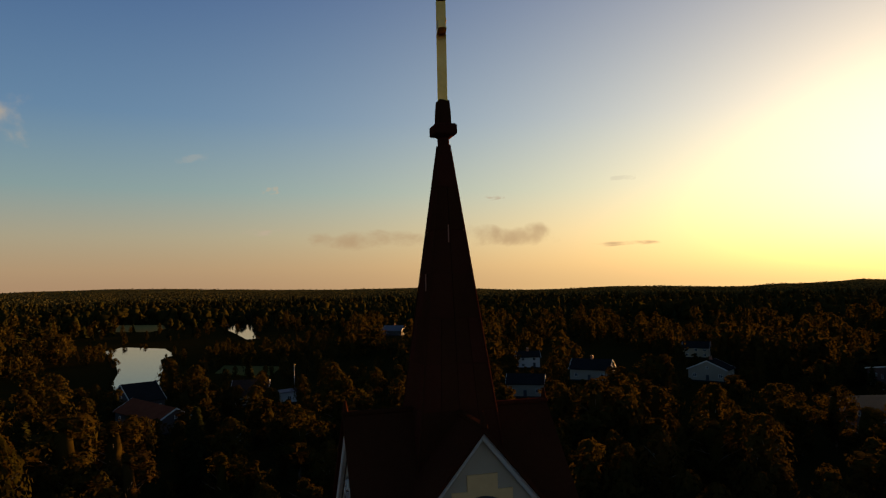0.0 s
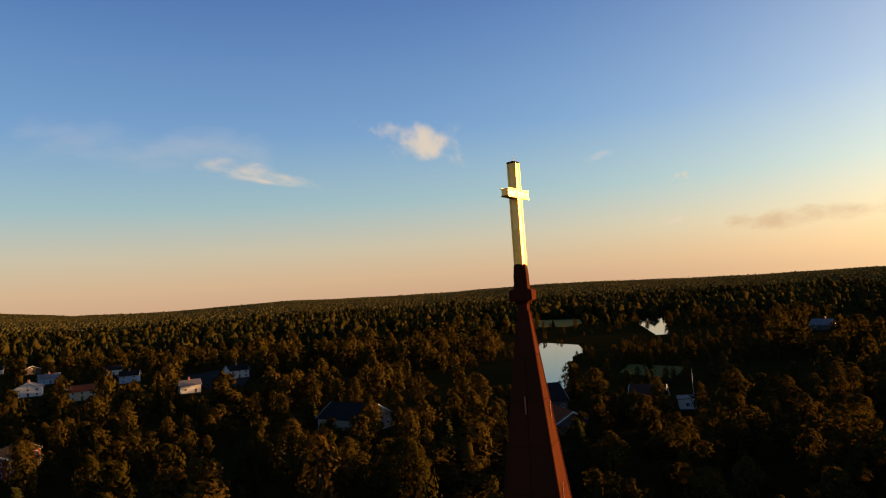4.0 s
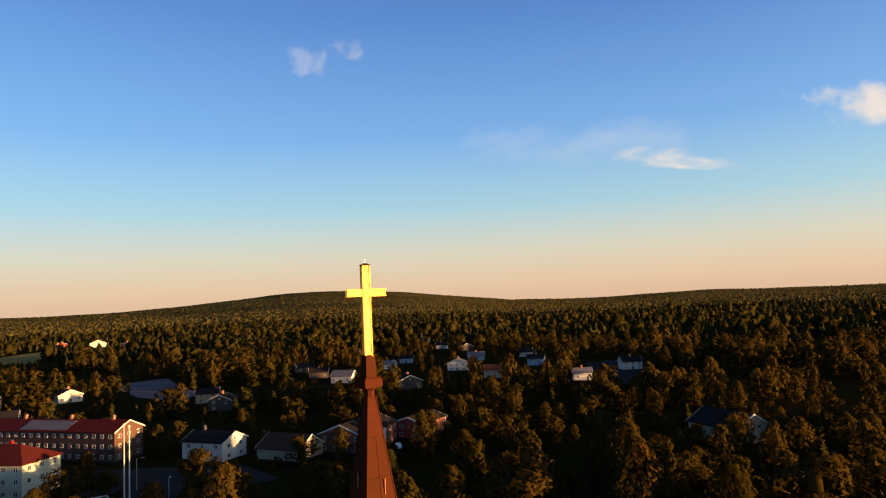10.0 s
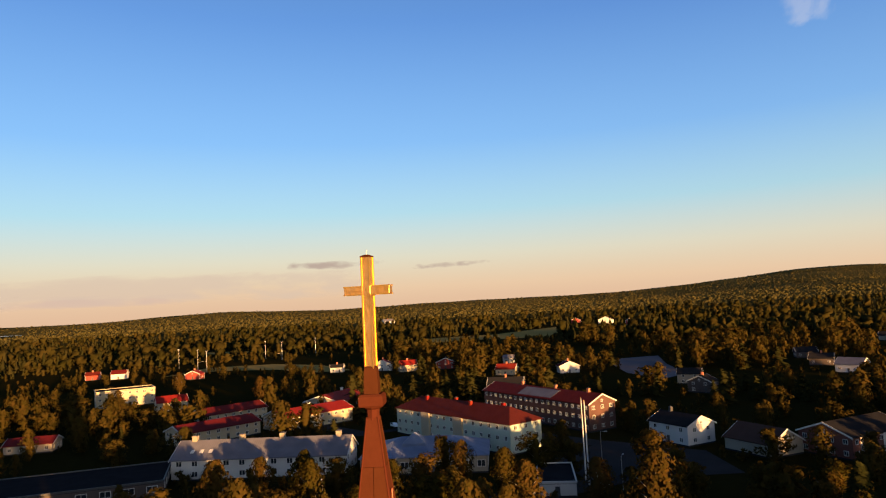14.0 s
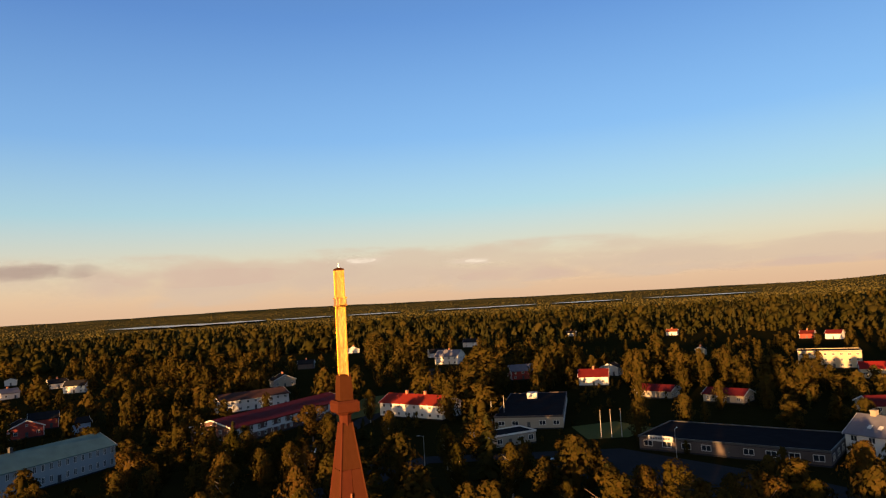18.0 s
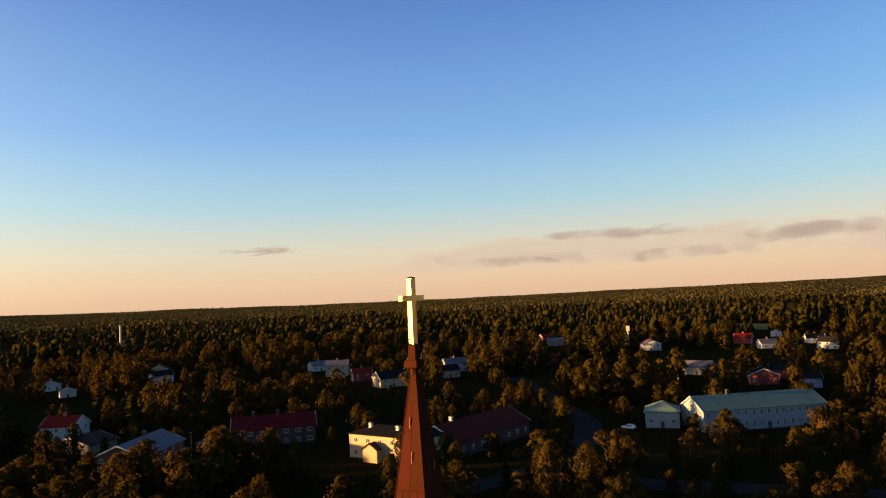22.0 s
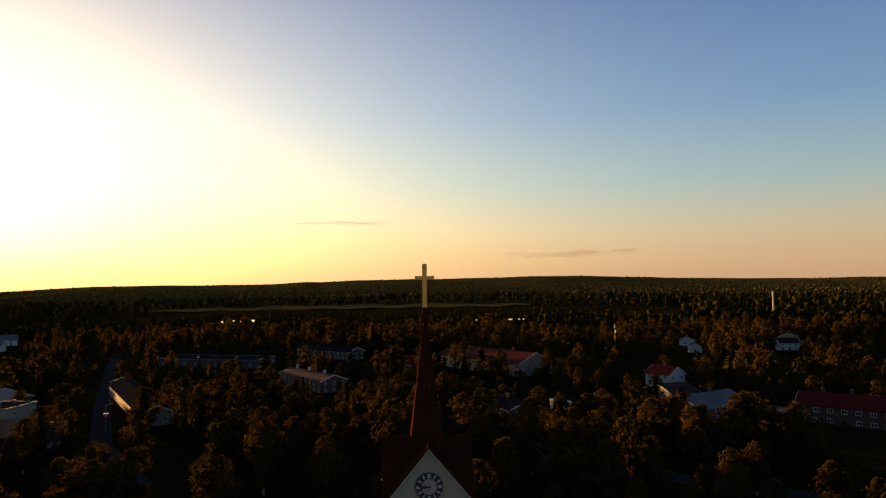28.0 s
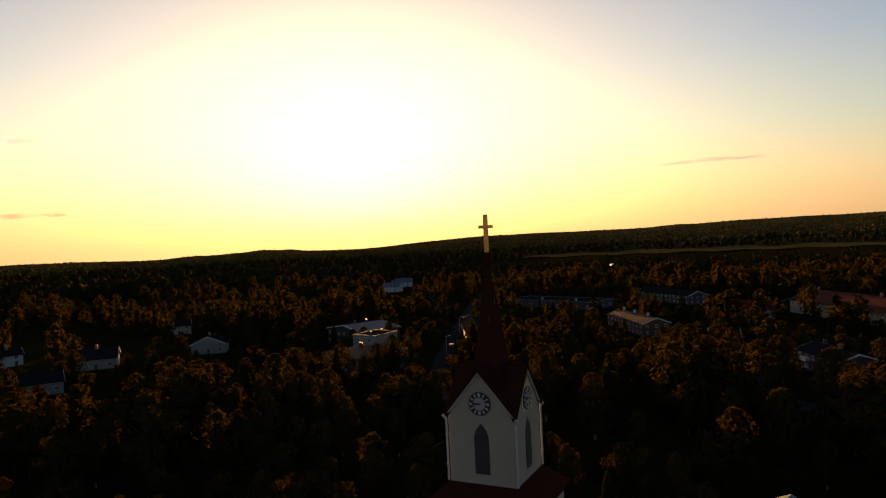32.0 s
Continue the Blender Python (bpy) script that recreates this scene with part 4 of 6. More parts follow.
FAR += [("darkwood", "roof_dark", -394, -156, 12, 4), ("white", "roof_grey", -440, -121, 10, 4), ("blueboards", "roof_dark", -486, -121, 10, 4), ("beige", "roof_dark", -586, -187, 12, 4),
        ("white", "roof_dark", -635, -122, 11, 4), ("darkwood", "roof_dark", -604, -92, 12, 4), ("white", "roof_grey", -334, -347, 9, 4), ("cream", "roof_red", -276, -290, 12, 4),
        ("white", "roof_dred", -302, -261, 12, 4.5), ("darkwood", "roof_dark", -434, -181, 12, 4), ("blueboards", "roof_grey", -492, -67, 12, 4), ("white", "roof_dark", -513, -31, 11, 4),
        ("white", "roof_grey", 705, 79, 11, 4), ("yellow", "roof_dark", 344, -66, 12, 4.5), ("beige", "roof_grey", 517, -190, 13, 4), ("redwood", "roof_red", 384, -140, 10, 4),
        ("white", "roof_dark", 474, -366, 8, 4), ("white", "roof_dark", 402, -345, 12, 4), ("darkwood", "roof_dark", 261, -438, 12, 4), ("beige", "roof_dark", 213, -333, 13, 4.5),
        ("white", "roof_grey", 351, -762, 11, 4), ("white", "roof_grey", 160, -475, 14, 4), ("white", "roof_dark", 101, -718, 9, 4), ("white", "roof_dark", 28, -357, 10, 4.5),
        ("cream", "roof_dark", -21, -464, 6, 4), ("redwood", "roof_red", 586, -207, 11, 4), ("white", "roof_grey", 416, 164, 9, 4), ("white", "roof_grey", 386, -296, 11, 4),
        ("white", "roof_dark", 292, -580, 12, 4), ("white", "roof_dark", 178, -505, 13, 4), ("white", "roof_grey", -363, -130, 13, 4.5), ("white", "roof_dark", -736, -163, 11, 4),
        ("white", "roof_grey", 433, 5, 12, 4), ("darkwood", "roof_grey", -301, 409, 16, 4), ("darkwood", "roof_dark", -151, 271, 12, 4.5), ("beige", "roof_dark", -80, 234, 15, 4.5),
        ("beige", "roof_dark", -86, 189, 12, 4.5)]
WORDS = {"white": "white", "redwood": "falu red boarded", "cream": "cream", "blueboards": "blue boarded", "yellow": "yellow", "beige": "beige", "darkwood": "dark boarded",
         "roof_red": "a red sheet roof", "roof_dark": "a dark roof", "roof_grey": "a grey sheet roof", "roof_dred": "a dark red roof", "roof_brown": "a brown roof", "roof_tile": "an orange tiled roof"}
rnd = random.Random(5)
GLADES = []      # the low gardens and lanes before each house of the outer town: place, half width, length
for wall, roof, x, y, w, e in FAR:
    face = math.atan2(y, x) - math.pi / 2 + rnd.uniform(-0.45, 0.45)
    d = Vector((math.cos(face), math.sin(face)))
    dist = math.hypot(x, y)
    GLADES.append((x, y, w / 2 + 0.3, 0.27 * dist + 14 if dist < 700 else 60))
    house("house", f"{WORDS[wall]} house with {WORDS[roof]} among trees", (x - d.x * w / 2, y - d.y * w / 2), (x + d.x * w / 2, y + d.y * w / 2), w * 0.7, e, e + w * 0.22, wall, roof,
          axis=rnd.choice("xxy"), storeys=1 if e < 5 else 2, gap=3.6 if dist < 500 else 6, trim="frame" if wall == "redwood" else None, chimneys=((0.5, 0.5, "brickred"),) if rnd.random() < 0.6 else (),
          group="houses of the town", base=float(ground_z(x, y)), clear=12.0)


# ---- the church ----
TOP, TURN = 45.64, 3.0
church = thing("church", "pale plastered church tower with a brown copper spire and clock faces", "church", pose(0, 0, 0, 0, 0, TURN + 45))
H = 2.8
EAVE, TIP, FOOT = 30.1, 33.4, 24.6


def gabled_tower():
    bm = bmesh.new()
    add_box(bm, -H, H, -H, H, FOOT, EAVE)
    for a in range(4):
        c, s = round(math.cos(a * math.pi / 2)), round(math.sin(a * math.pi / 2))
        p = [bm.verts.new((c * x - s * y, s * x + c * y, z)) for x, y, z in ((H, -H, EAVE), (H, H, EAVE), (H, 0, TIP), (0.2, 0, TIP), (0.2, -H, EAVE), (0.2, H, EAVE))]
        bm.faces.new(p[:3])
    bmesh.ops.recalc_face_normals(bm, faces=bm.faces[:])
    return bm


part("upper_tower", gabled_tower(), M["tower"], church, "pale plastered belfry with four gables")
part("lower_tower", box(-4.2, 4.2, -4.2, 4.2, -0.5, 23.0), M["tower"], church)
part("skirt_roof", frustum(((22.9, 4.7), (23.1, 4.75), (24.7, 2.9), (24.7, 2.6))), M["copper"], church, "brown sheet skirt roof", at=pose(0, 0, 0))
for a in range(4):
    turn = Matrix.Rotation(a * math.pi / 2, 4, "Z")
    # the two slopes of each cross gable
    for side in (-1, 1):
        bm = bmesh.new()
        o, g = 0.28, (TIP - EAVE) / H
        quad = [(0.3, 0, TIP + 0.1), (H + o, 0, TIP + 0.1), (H + o, side * (H + o), EAVE - g * o + 0.1), (H - 0.05, side * (H + o), EAVE - g * o + 0.1), (0.3, side * 0.35, TIP - 0.4 + 0.1)]
        vs = [bm.verts.new(p) for p in quad]
        f = bm.faces.new(vs)
        r = bmesh.ops.extrude_face_region(bm, geom=[f])
        bmesh.ops.translate(bm, vec=(0, 0, 0.14), verts=[e for e in r["geom"] if isinstance(e, bmesh.types.BMVert)])
        bmesh.ops.recalc_face_normals(bm, faces=bm.faces[:])
        part("gable_roof", bm, M["copper"], church, at=turn)
    # valley filler from the corner to the spire
    part("ridge_cap", box(0.5, H + 0.3, -0.09, 0.09, TIP + 0.2, TIP + 0.32, 0.02), M["copper"], church, at=turn)
    fin = bmesh.new()
    add_tube(fin, (H + 0.2, 0, TIP + 0.3), (H + 0.2, 0, TIP + 0.62), 0.1, 0.03, 6)
    part("finial", fin, M["copper"], church, at=turn)
    # stepped ochre field behind the clock of the south-east face
    if a == 3:
        field = bmesh.new()
        for w, z0, z1 in ((1.15, 30.0, 31.6), (0.8, 31.6, 32.05), (0.4, 32.05, 32.45)):
            add_box(field, H, H + 0.05, -w, w, z0, z1)
        part("plaster_field", field, M["tower_trim"], church, "stepped ochre plaster field", at=turn)
    dial = bmesh.new()
    add_tube(dial, (H + 0.05, 0, 31.0), (H + 0.12, 0, 31.0), 0.92, 0.92, 40)
    clock = part("clock_face", dial, M["dark"], church, "dark round clock face with pale numerals", at=turn)
    ringm = bmesh.new()
    add_tube(ringm, (H + 0.12, 0, 31.0), (H + 0.15, 0, 31.0), 0.5, 0.5, 32)
    part("dial_centre", ringm, M["steel"], clock)
    for i in range(12):
        w = 0.05 if i % 3 else 0.09
        nb = box(-0.01, 0.03, -w, w, 0.58, 0.84)
        part("numeral", nb, M["frame"], clock, at=Matrix.Translation((H + 0.125, 0, 31.0)) @ Matrix.Rotation(i * math.pi / 6, 4, "X"))
    for ang, ln, wd in ((84, 0.75, 0.045), (95, 0.5, 0.06)):
        part("clock_hand", box(0.04, 0.06, -wd, wd, -0.12, ln), M["dark"], clock, at=Matrix.Translation((H + 0.12, 0, 31.0)) @ Matrix.Rotation(radians(ang), 4, "X"))
    # belfry opening with a pointed head
    op = bmesh.new()
    prof = [(-0.62, 25.5), (0.62, 25.5), (0.62, 28.4), (0.42, 28.95), (0, 29.45), (-0.42, 28.95), (-0.62, 28.4)]
    f0 = op.faces.new([op.verts.new((H - 0.25, y, z)) for y, z in prof])
    r = bmesh.ops.extrude_face_region(op, geom=[f0])
    bmesh.ops.translate(op, vec=(0.275, 0, 0), verts=[e for e in r["geom"] if isinstance(e, bmesh.types.BMVert)])
    bmesh.ops.recalc_face_normals(op, faces=op.faces[:])
    hatch = part("belfry_opening", op, M["dark"], church, "dark pointed belfry opening", at=turn)
    for k in range(9):
        part("louvre", box(H + 0.02, H + 0.07, -0.55, 0.55, 25.7 + k * 0.33, 25.78 + k * 0.33), M["dark"], hatch)
    # gable edge moulding and corner downpipe
    for side in (-1, 1):
        e = bmesh.new()
        a0, a1 = Vector((H + 0.1, side * (H + 0.2), EAVE - 0.25)), Vector((H + 0.1, 0, TIP + 0.02))
        add_tube(e, a0, a1, 0.09, 0.09, 6)
        part("gable_moulding", e, M["white"], church, at=turn)
    pipe = bmesh.new()
    add_tube(pipe, (H + 0.12, H + 0.12, EAVE - 0.5), (H + 0.12, H + 0.12, FOOT + 0.2), 0.09, 0.09, 8)
    add_tube(pipe, (H + 0.3, H + 0.3, EAVE - 0.1), (H + 0.12, H + 0.12, EAVE - 0.5), 0.16, 0.09, 8)
    part("downpipe", pipe, M["white"], church, "white corner downpipe with hopper", at=turn)
    for z in (26, 28.4):
        part("pipe_bracket", box(H, H + 0.24, H + 0.03, H + 0.21, z, z + 0.06), M["steel"], church, at=turn)


def spire_half(z):
    return 0.15 + 0.121 * (41.3 - z)


SPIRE_FOOT = 31.2
part("spire_core", frustum(((SPIRE_FOOT, spire_half(SPIRE_FOOT) - 0.03), (41.3, 0.12))), M["copper"], church)
# sheets of the spire, course by course on its four sides
course, z = [], SPIRE_FOOT
while z < 41.25:
    course.append((z, min(41.3, z + 1.26)))
    z += 1.26
for z0, z1 in course:
    h0, h1 = spire_half(z0), spire_half(z1)
    n = 4 if h0 > 0.9 else 2 if h0 > 0.4 else 1
    for k in range(n):
        bm = bmesh.new()
        u0, u1 = -1 + 2 * k / n, -1 + 2 * (k + 1) / n
        g = 0.008
        out = [(h0, u0 * h0 + g, z0 + g), (h0, u1 * h0 - g, z0 + g), (h1, u1 * h1 - g, z1 - g), (h1, u0 * h1 + g, z1 - g)]
        a = [bm.verts.new((x - 0.05, y, q)) for x, y, q in out]
        b = [bm.verts.new((x + 0.004, y, q)) for x, y, q in out]
        bm.faces.new(b)
        for i in range(4):
            bm.faces.new((a[i], a[(i + 1) % 4], b[(i + 1) % 4], b[i]))
        sheet = mesh_of("spire_sheet", bm, M["copper"])
        for a4 in range(4):
            part("spire_sheet", sheet, None, church, at=Matrix.Rotation(a4 * math.pi / 2, 4, "Z"))
for a in range(4):
    seam = bmesh.new()
    h0, h1 = spire_half(SPIRE_FOOT), spire_half(41.3)
    add_tube(seam, (h0, h0, SPIRE_FOOT), (h1, h1, 41.3), 0.035, 0.025, 6)
    part("hip_seam", seam, M["copper"], church, at=Matrix.Rotation(a * math.pi / 2, 4, "Z"))
for k, (a, z, u) in enumerate(((0, 38.2, 0.3), (0, 36.0, -0.4), (1, 37.4, 0.1), (1, 38.9, -0.2), (2, 37.0, 0.35), (3, 38.4, -0.1))):
    h = spire_half(z)
    part("scratch", box(h - 0.01, h + 0.02, u * h - 0.015, u * h + 0.015, z, z + 0.5), M["brickred"], church, "bare scratch in the sheet", at=Matrix.Rotation(a * math.pi / 2, 4, "Z"))
part("spire_neck", frustum(((41.2, 0.16), (41.5, 0.17), (41.55, 0.24), (41.62, 0.3)), 45, 8), M["copper"], church)
part("collar", frustum(((41.58, 0.30), (41.62, 0.33), (41.86, 0.33), (41.92, 0.28))), M["copper"], church, "moulded collar under the cross")
part("collar_block", frustum(((41.9, 0.2), (42.3, 0.19), (42.62, 0.165), (42.66, 0.12))), M["copper"], church)
nave = part("nave", wall_mesh(16, 34, 9, 16.5, "gable", "y"), M["tower"], church, at=pose(-4, -8, 0, 0, 0, 90))
part("nave_roof", roof_mesh(16, 34, 9, 16.5, "gable", "y", 0.6), M["copper"], church, at=pose(-4, -8, 0, 0, 0, 90))
# the gilded cross
ARM = radians(124)
cross = thing("gilded_cross", "gilded metal cross with raised edges on top of the spire", "cross", Matrix.Translation((0, 0, 42.6)) @ Matrix.Rotation(ARM, 4, "Z"))
b, hgt = 0.122, TOP - 42.6


def crossbar_parts():
    bm = box(-b, b, -b, b, 0, hgt, 0.012)
    part("upright", bm, M["gold"], cross)
    z = hgt - 0.92
    for s in (-1, 1):
        x0, x1 = sorted((s * (b - 0.005), s * 0.68))
        part("arm", box(x0, x1, -b * 0.9, b * 0.9, z - 0.11, z + 0.11, 0.012), M["gold"], cross)
    rim = bmesh.new()
    t = 0.018
    for x in (-b, b):
        for y in (-b, b):
            for za, zb in ((0, z - 0.12), (z + 0.12, hgt)):
                add_box(rim, x - t, x + t, y - t, y + t, za, zb)
    for s in (-1, 1):
        for zz in (z - 0.11, z + 0.11):
            for y in (-b * 0.9, b * 0.9):
                x0, x1 = sorted((s * (b + 0.02), s * 0.69))
                add_box(rim, x0, x1, y - t, y + t, zz - t, zz + t)
    part("edge_rim", rim, M["gold_rim"], cross, "raised gilded edge beads")
    part("cap", frustum(((hgt - 0.01, b + 0.02), (hgt + 0.03, b + 0.02), (hgt + 0.07, 0.04))), M["copper"], cross)
    part("tip_rod", tube((0, 0, hgt + 0.05), (0, 0, hgt + 0.2), 0.012), M["steel"], cross)


crossbar_parts()
# roof of the parish house beyond the church
house("parish_house", "parish house with a ribbed grey-green roof and pale gable", (46, 6), (36, 22), 20, 7, 11.5, "beige", "roof_teal", "gable", "y", storeys=2, gap=3.5, category="building")


# ---- roads, yards and fields ----
def strip(name, points, width, z, mat, label, category):
    bm = bmesh.new()
    left, right = [], []
    for i, p in enumerate(points):
        a, c = Vector(points[max(i - 1, 0)]), Vector(points[min(i + 1, len(points) - 1)])
        d = (c - a).normalized()
        nrm = Vector((-d.y, d.x)) * width / 2
        left.append(bm.verts.new((p[0] + nrm.x, p[1] + nrm.y, z)))
        right.append(bm.verts.new((p[0] - nrm.x, p[1] - nrm.y, z)))
    for i in range(len(points) - 1):
        bm.faces.new((right[i], right[i + 1], left[i + 1], left[i]))
    ob = tagged(new(name, mesh_of(name, bm, M[mat])), label, category, kind="structure")
    ROADS.append((points, width))
    return ob


ROADS = []
strip("road_east", [(70, -140), (96, -104), (118, -66), (142, -56), (166, -74), (190, -84), (240, -90), (330, -100)], 9, 0.10, "asphalt", "dark asphalt street with a bend", "road")
strip("road_junction", [(142, -56), (128, -30), (118, 10), (110, 60), (100, 110)], 8, 0.11, "asphalt", "dark asphalt street under trees", "road")
strip("road_north", [(30, 120), (39, 169), (62, 232), (108, 349), (150, 450)], 6, 0.10, "asphalt", "straight asphalt street between trees", "road")
strip("road_south", [(70, -140), (62, -166), (10, -180), (-34, -150), (-66, -118), (-104, -96), (-140, -90)], 9, 0.10, "asphalt", "asphalt street past the shops", "road")
strip("road_west", [(-140, -90), (-156, -118), (-150, -190), (-118, -196), (-112, -260)], 8, 0.11, "asphalt", "asphalt street between the blocks", "road")
strip("road_row", [(66, -150), (104, -170), (112, -240), (120, -330), (150, -420)], 8, 0.12, "asphalt", "asphalt street past the red-roofed terrace", "road")
flat("yard_flagpoles", [(-120, -96), (-150, -72), (-166, -92), (-160, -122), (-132, -118)], 0.13, "asphalt", "open asphalt yard beside the flagpoles", "yard")
flat("yard_market", [(30, -168), (10, -182), (-30, -150), (-16, -136), (14, -150)], 0.13, "asphalt", "dark asphalt car park before the supermarket", "yard")
flat("yard_west", [(-330, 30), (-352, 20), (-452, 12), (-470, 34), (-400, 46)], 0.13, "asphalt", "grey gravelled yard among the trees", "yard")
ROADS.append(([(-330, 30), (-452, 22)], 36))
for i in range(7):
    bm = polygon([(116 + i * 1.6, -62 - i * 0.7), (116.5 + i * 1.6, -62 - i * 0.7), (118.5 + i * 1.6, -57.5 - i * 0.7), (118 + i * 1.6, -57.5 - i * 0.7)], 0.16)
    tagged(new("crossing_stripe", mesh_of("crossing_stripe", bm, M["paint"])), "worn white crossing stripe on the asphalt", "road marking", "crossing stripes", "structure")
FIELDS = [("field_sport", [(-146, -540), (-200, -590), (-246, -560), (-262, -500), (-250, -430), (-226, -440), (-222, -500), (-190, -545)], "field", "golden mown sports ground with goals"),
          ("field_south", [(-215, -920), (-325, -735), (-352, -748), (-240, -960)], "field", "pale mown field beyond the sports ground"),
          ("field_southwest", [(-560, -600), (-900, -600), (-1000, -720), (-840, -760), (-600, -690)], "field", "pale field by the red farm"),
          ("field_track", [(-186, -1120), (-262, -1090), (-268, -1130), (-196, -1180)], "gravel", "pale sandy clearing in the woods"),
          ("field_west", [(-r * math.sin(radians(az)), r * math.cos(radians(az))) for r, az in ((820, 132.5), (835, 138), (815, 143.5), (925, 143.5), (950, 138), (930, 132.5))], "field", "pale field below the wooded ridge"),
          ("field_northwest", [(-560, 380), (-820, 300), (-900, 380), (-640, 480)], "field", "pale field beyond the pond"),
          ("field_east", [(560, -420), (640, -480), (760, -440), (660, -380)], "field", "green clearing in the forest"),
          ("lawn_pond", [(-240, 190), (-262, 214), (-230, 222), (-206, 190)], "grass", "mown lawn by the pond"),
          ("lawn_market", [(20, -196), (8, -200), (0, -214), (14, -226), (28, -216)], "grass", "mown lawn beside the supermarket"),
          ("lawn_house", [(120, -222), (110, -250), (124, -300), (140, -290), (130, -240)], "grass", "grass verge by the terrace")]
for name, pts, mat, label in FIELDS:
    flat(name, pts, 0.12 + 0.002 * len(name), mat, label, "field" if "field" in name else "lawn")
meadow = bmesh.new()
MEADOW_AT = (306.0, 338.0, 1230.0, 1440.0)      # bearings and distances
grid = []
for i in range(29):
    az = radians(MEADOW_AT[0] + (MEADOW_AT[1] - MEADOW_AT[0]) * i / 28)
    taper = math.sin(math.pi * (i + 0.5) / 29) ** 0.4
    r0 = MEADOW_AT[2] + 30 * math.sin(i * 1.7) + 60 * (1 - taper)
    r1 = r0 + taper * (MEADOW_AT[3] - MEADOW_AT[2] + 50 * math.sin(i * 1.1))
    line = []
    for k in range(7):
        r = r0 + (r1 - r0) * k / 6
        x, y = -r * math.sin(az), r * math.cos(az)
        line.append(meadow.verts.new((x, y, float(ground_z(x, y)) + 1.5)))
    grid.append(line)
for p, q in zip(grid, grid[1:]):
    for k in range(6):
        meadow.faces.new((p[k], q[k], q[k + 1], p[k + 1]))
bmesh.ops.recalc_face_normals(meadow, faces=meadow.faces[:])
tagged(new("field_meadow", mesh_of("field_meadow", meadow, M["meadow"])), "pale meadow along the river below the wooded hill", "field", kind="structure")
flat("water_backwater", [(352, 750), (430, 722), (455, 770), (385, 810)], 0.35, "water", "strip of bright river water beyond the trees", "river")
flat("water_reach", [(575, 500), (640, 458), (662, 474), (600, 522)], 0.35, "water", "strip of bright river water beyond the trees", "river")
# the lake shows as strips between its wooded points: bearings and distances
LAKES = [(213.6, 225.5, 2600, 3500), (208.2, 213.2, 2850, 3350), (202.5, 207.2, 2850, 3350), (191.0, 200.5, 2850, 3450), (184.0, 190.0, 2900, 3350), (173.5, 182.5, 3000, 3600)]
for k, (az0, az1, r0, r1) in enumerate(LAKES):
    arc_patch(f"lake_{k + 1}", az0, az1, r0, r1, 12.0, "lake", "distant lake water along the horizon, tinted pale as reflected sky", "lake")


# ---- trees ----
def crown_points(kind, rng, n):
    """Centres and sizes of the leaf clumps of one crown, height about 1 from the ground."""
    out = []
    if kind == "spruce":
        for _ in range(n):
            h = rng.uniform(0.08, 1.0)
            r = 0.19 * (1 - h) ** 0.85 + 0.012
            a, k = rng.uniform(0, 6.283), rng.uniform(0.55, 1.0)
            out.append((math.cos(a) * r * k, math.sin(a) * r * k, h - 0.03 * k, 0.020 + 0.035 * (1 - h)))
        return out
    if kind == "birch":
        p1, p2, p3 = (rng.uniform(0, 6.283) for _ in range(3))
        for _ in range(n):
            h, a = 0.10 + 0.90 * rng.random() ** 0.9, rng.uniform(0, 6.283)
            r = 0.185 * math.sin(math.pi * min(1.0, ((h - 0.06) / 0.96)) ** 1.05) ** 0.62 + 0.006
            r *= 1 + 0.26 * math.sin(3 * a + p1 + 6 * h) + 0.22 * math.sin(5 * a + p2 - 11 * h) + 0.16 * math.sin(2 * a + 17 * h + p3)
            k = math.sqrt(rng.uniform(0.3, 1.0))
            side = Vector((math.cos(a), math.sin(a), 0.25 + (h - 0.6) * 0.8)).normalized()
            out.append((math.cos(a) * r * k, math.sin(a) * r * k, h, rng.uniform(0.011, 0.021), side))
        return out
    lobes = []
    tall = kind == "birch"
    for i in range(20 if tall else 17):
        h = 0.16 + 0.76 * (i + rng.random()) / (20 if tall else 17)
        wide = (0.15 if tall else 0.33) * math.sin(math.pi * min(1, max(0.06, (h - 0.06) / 0.96))) ** 0.75
        a, k = rng.uniform(0, 6.283), rng.uniform(0.3, 1.0)
        lobes.append((math.cos(a) * wide * k, math.sin(a) * wide * k, h, rng.uniform(0.06, 0.10) if tall else rng.uniform(0.09, 0.14)))
    lobes.append((0, 0, 0.92, 0.06))
    for _ in range(n):
        x, y, z, r = rng.choice(lobes)
        d = Vector((rng.gauss(0, 1), rng.gauss(0, 1), rng.gauss(0, 1) * (1.5 if tall else 1.1))).normalized()
        k = r * rng.uniform(0.6, 1.05)
        nrm = (d + Vector((x, y, (z - 0.55) * 0.5)) * 1.6).normalized()
        out.append((x + d.x * k, y + d.y * k, z + d.z * k, rng.uniform(0.012, 0.024), nrm))
    return out


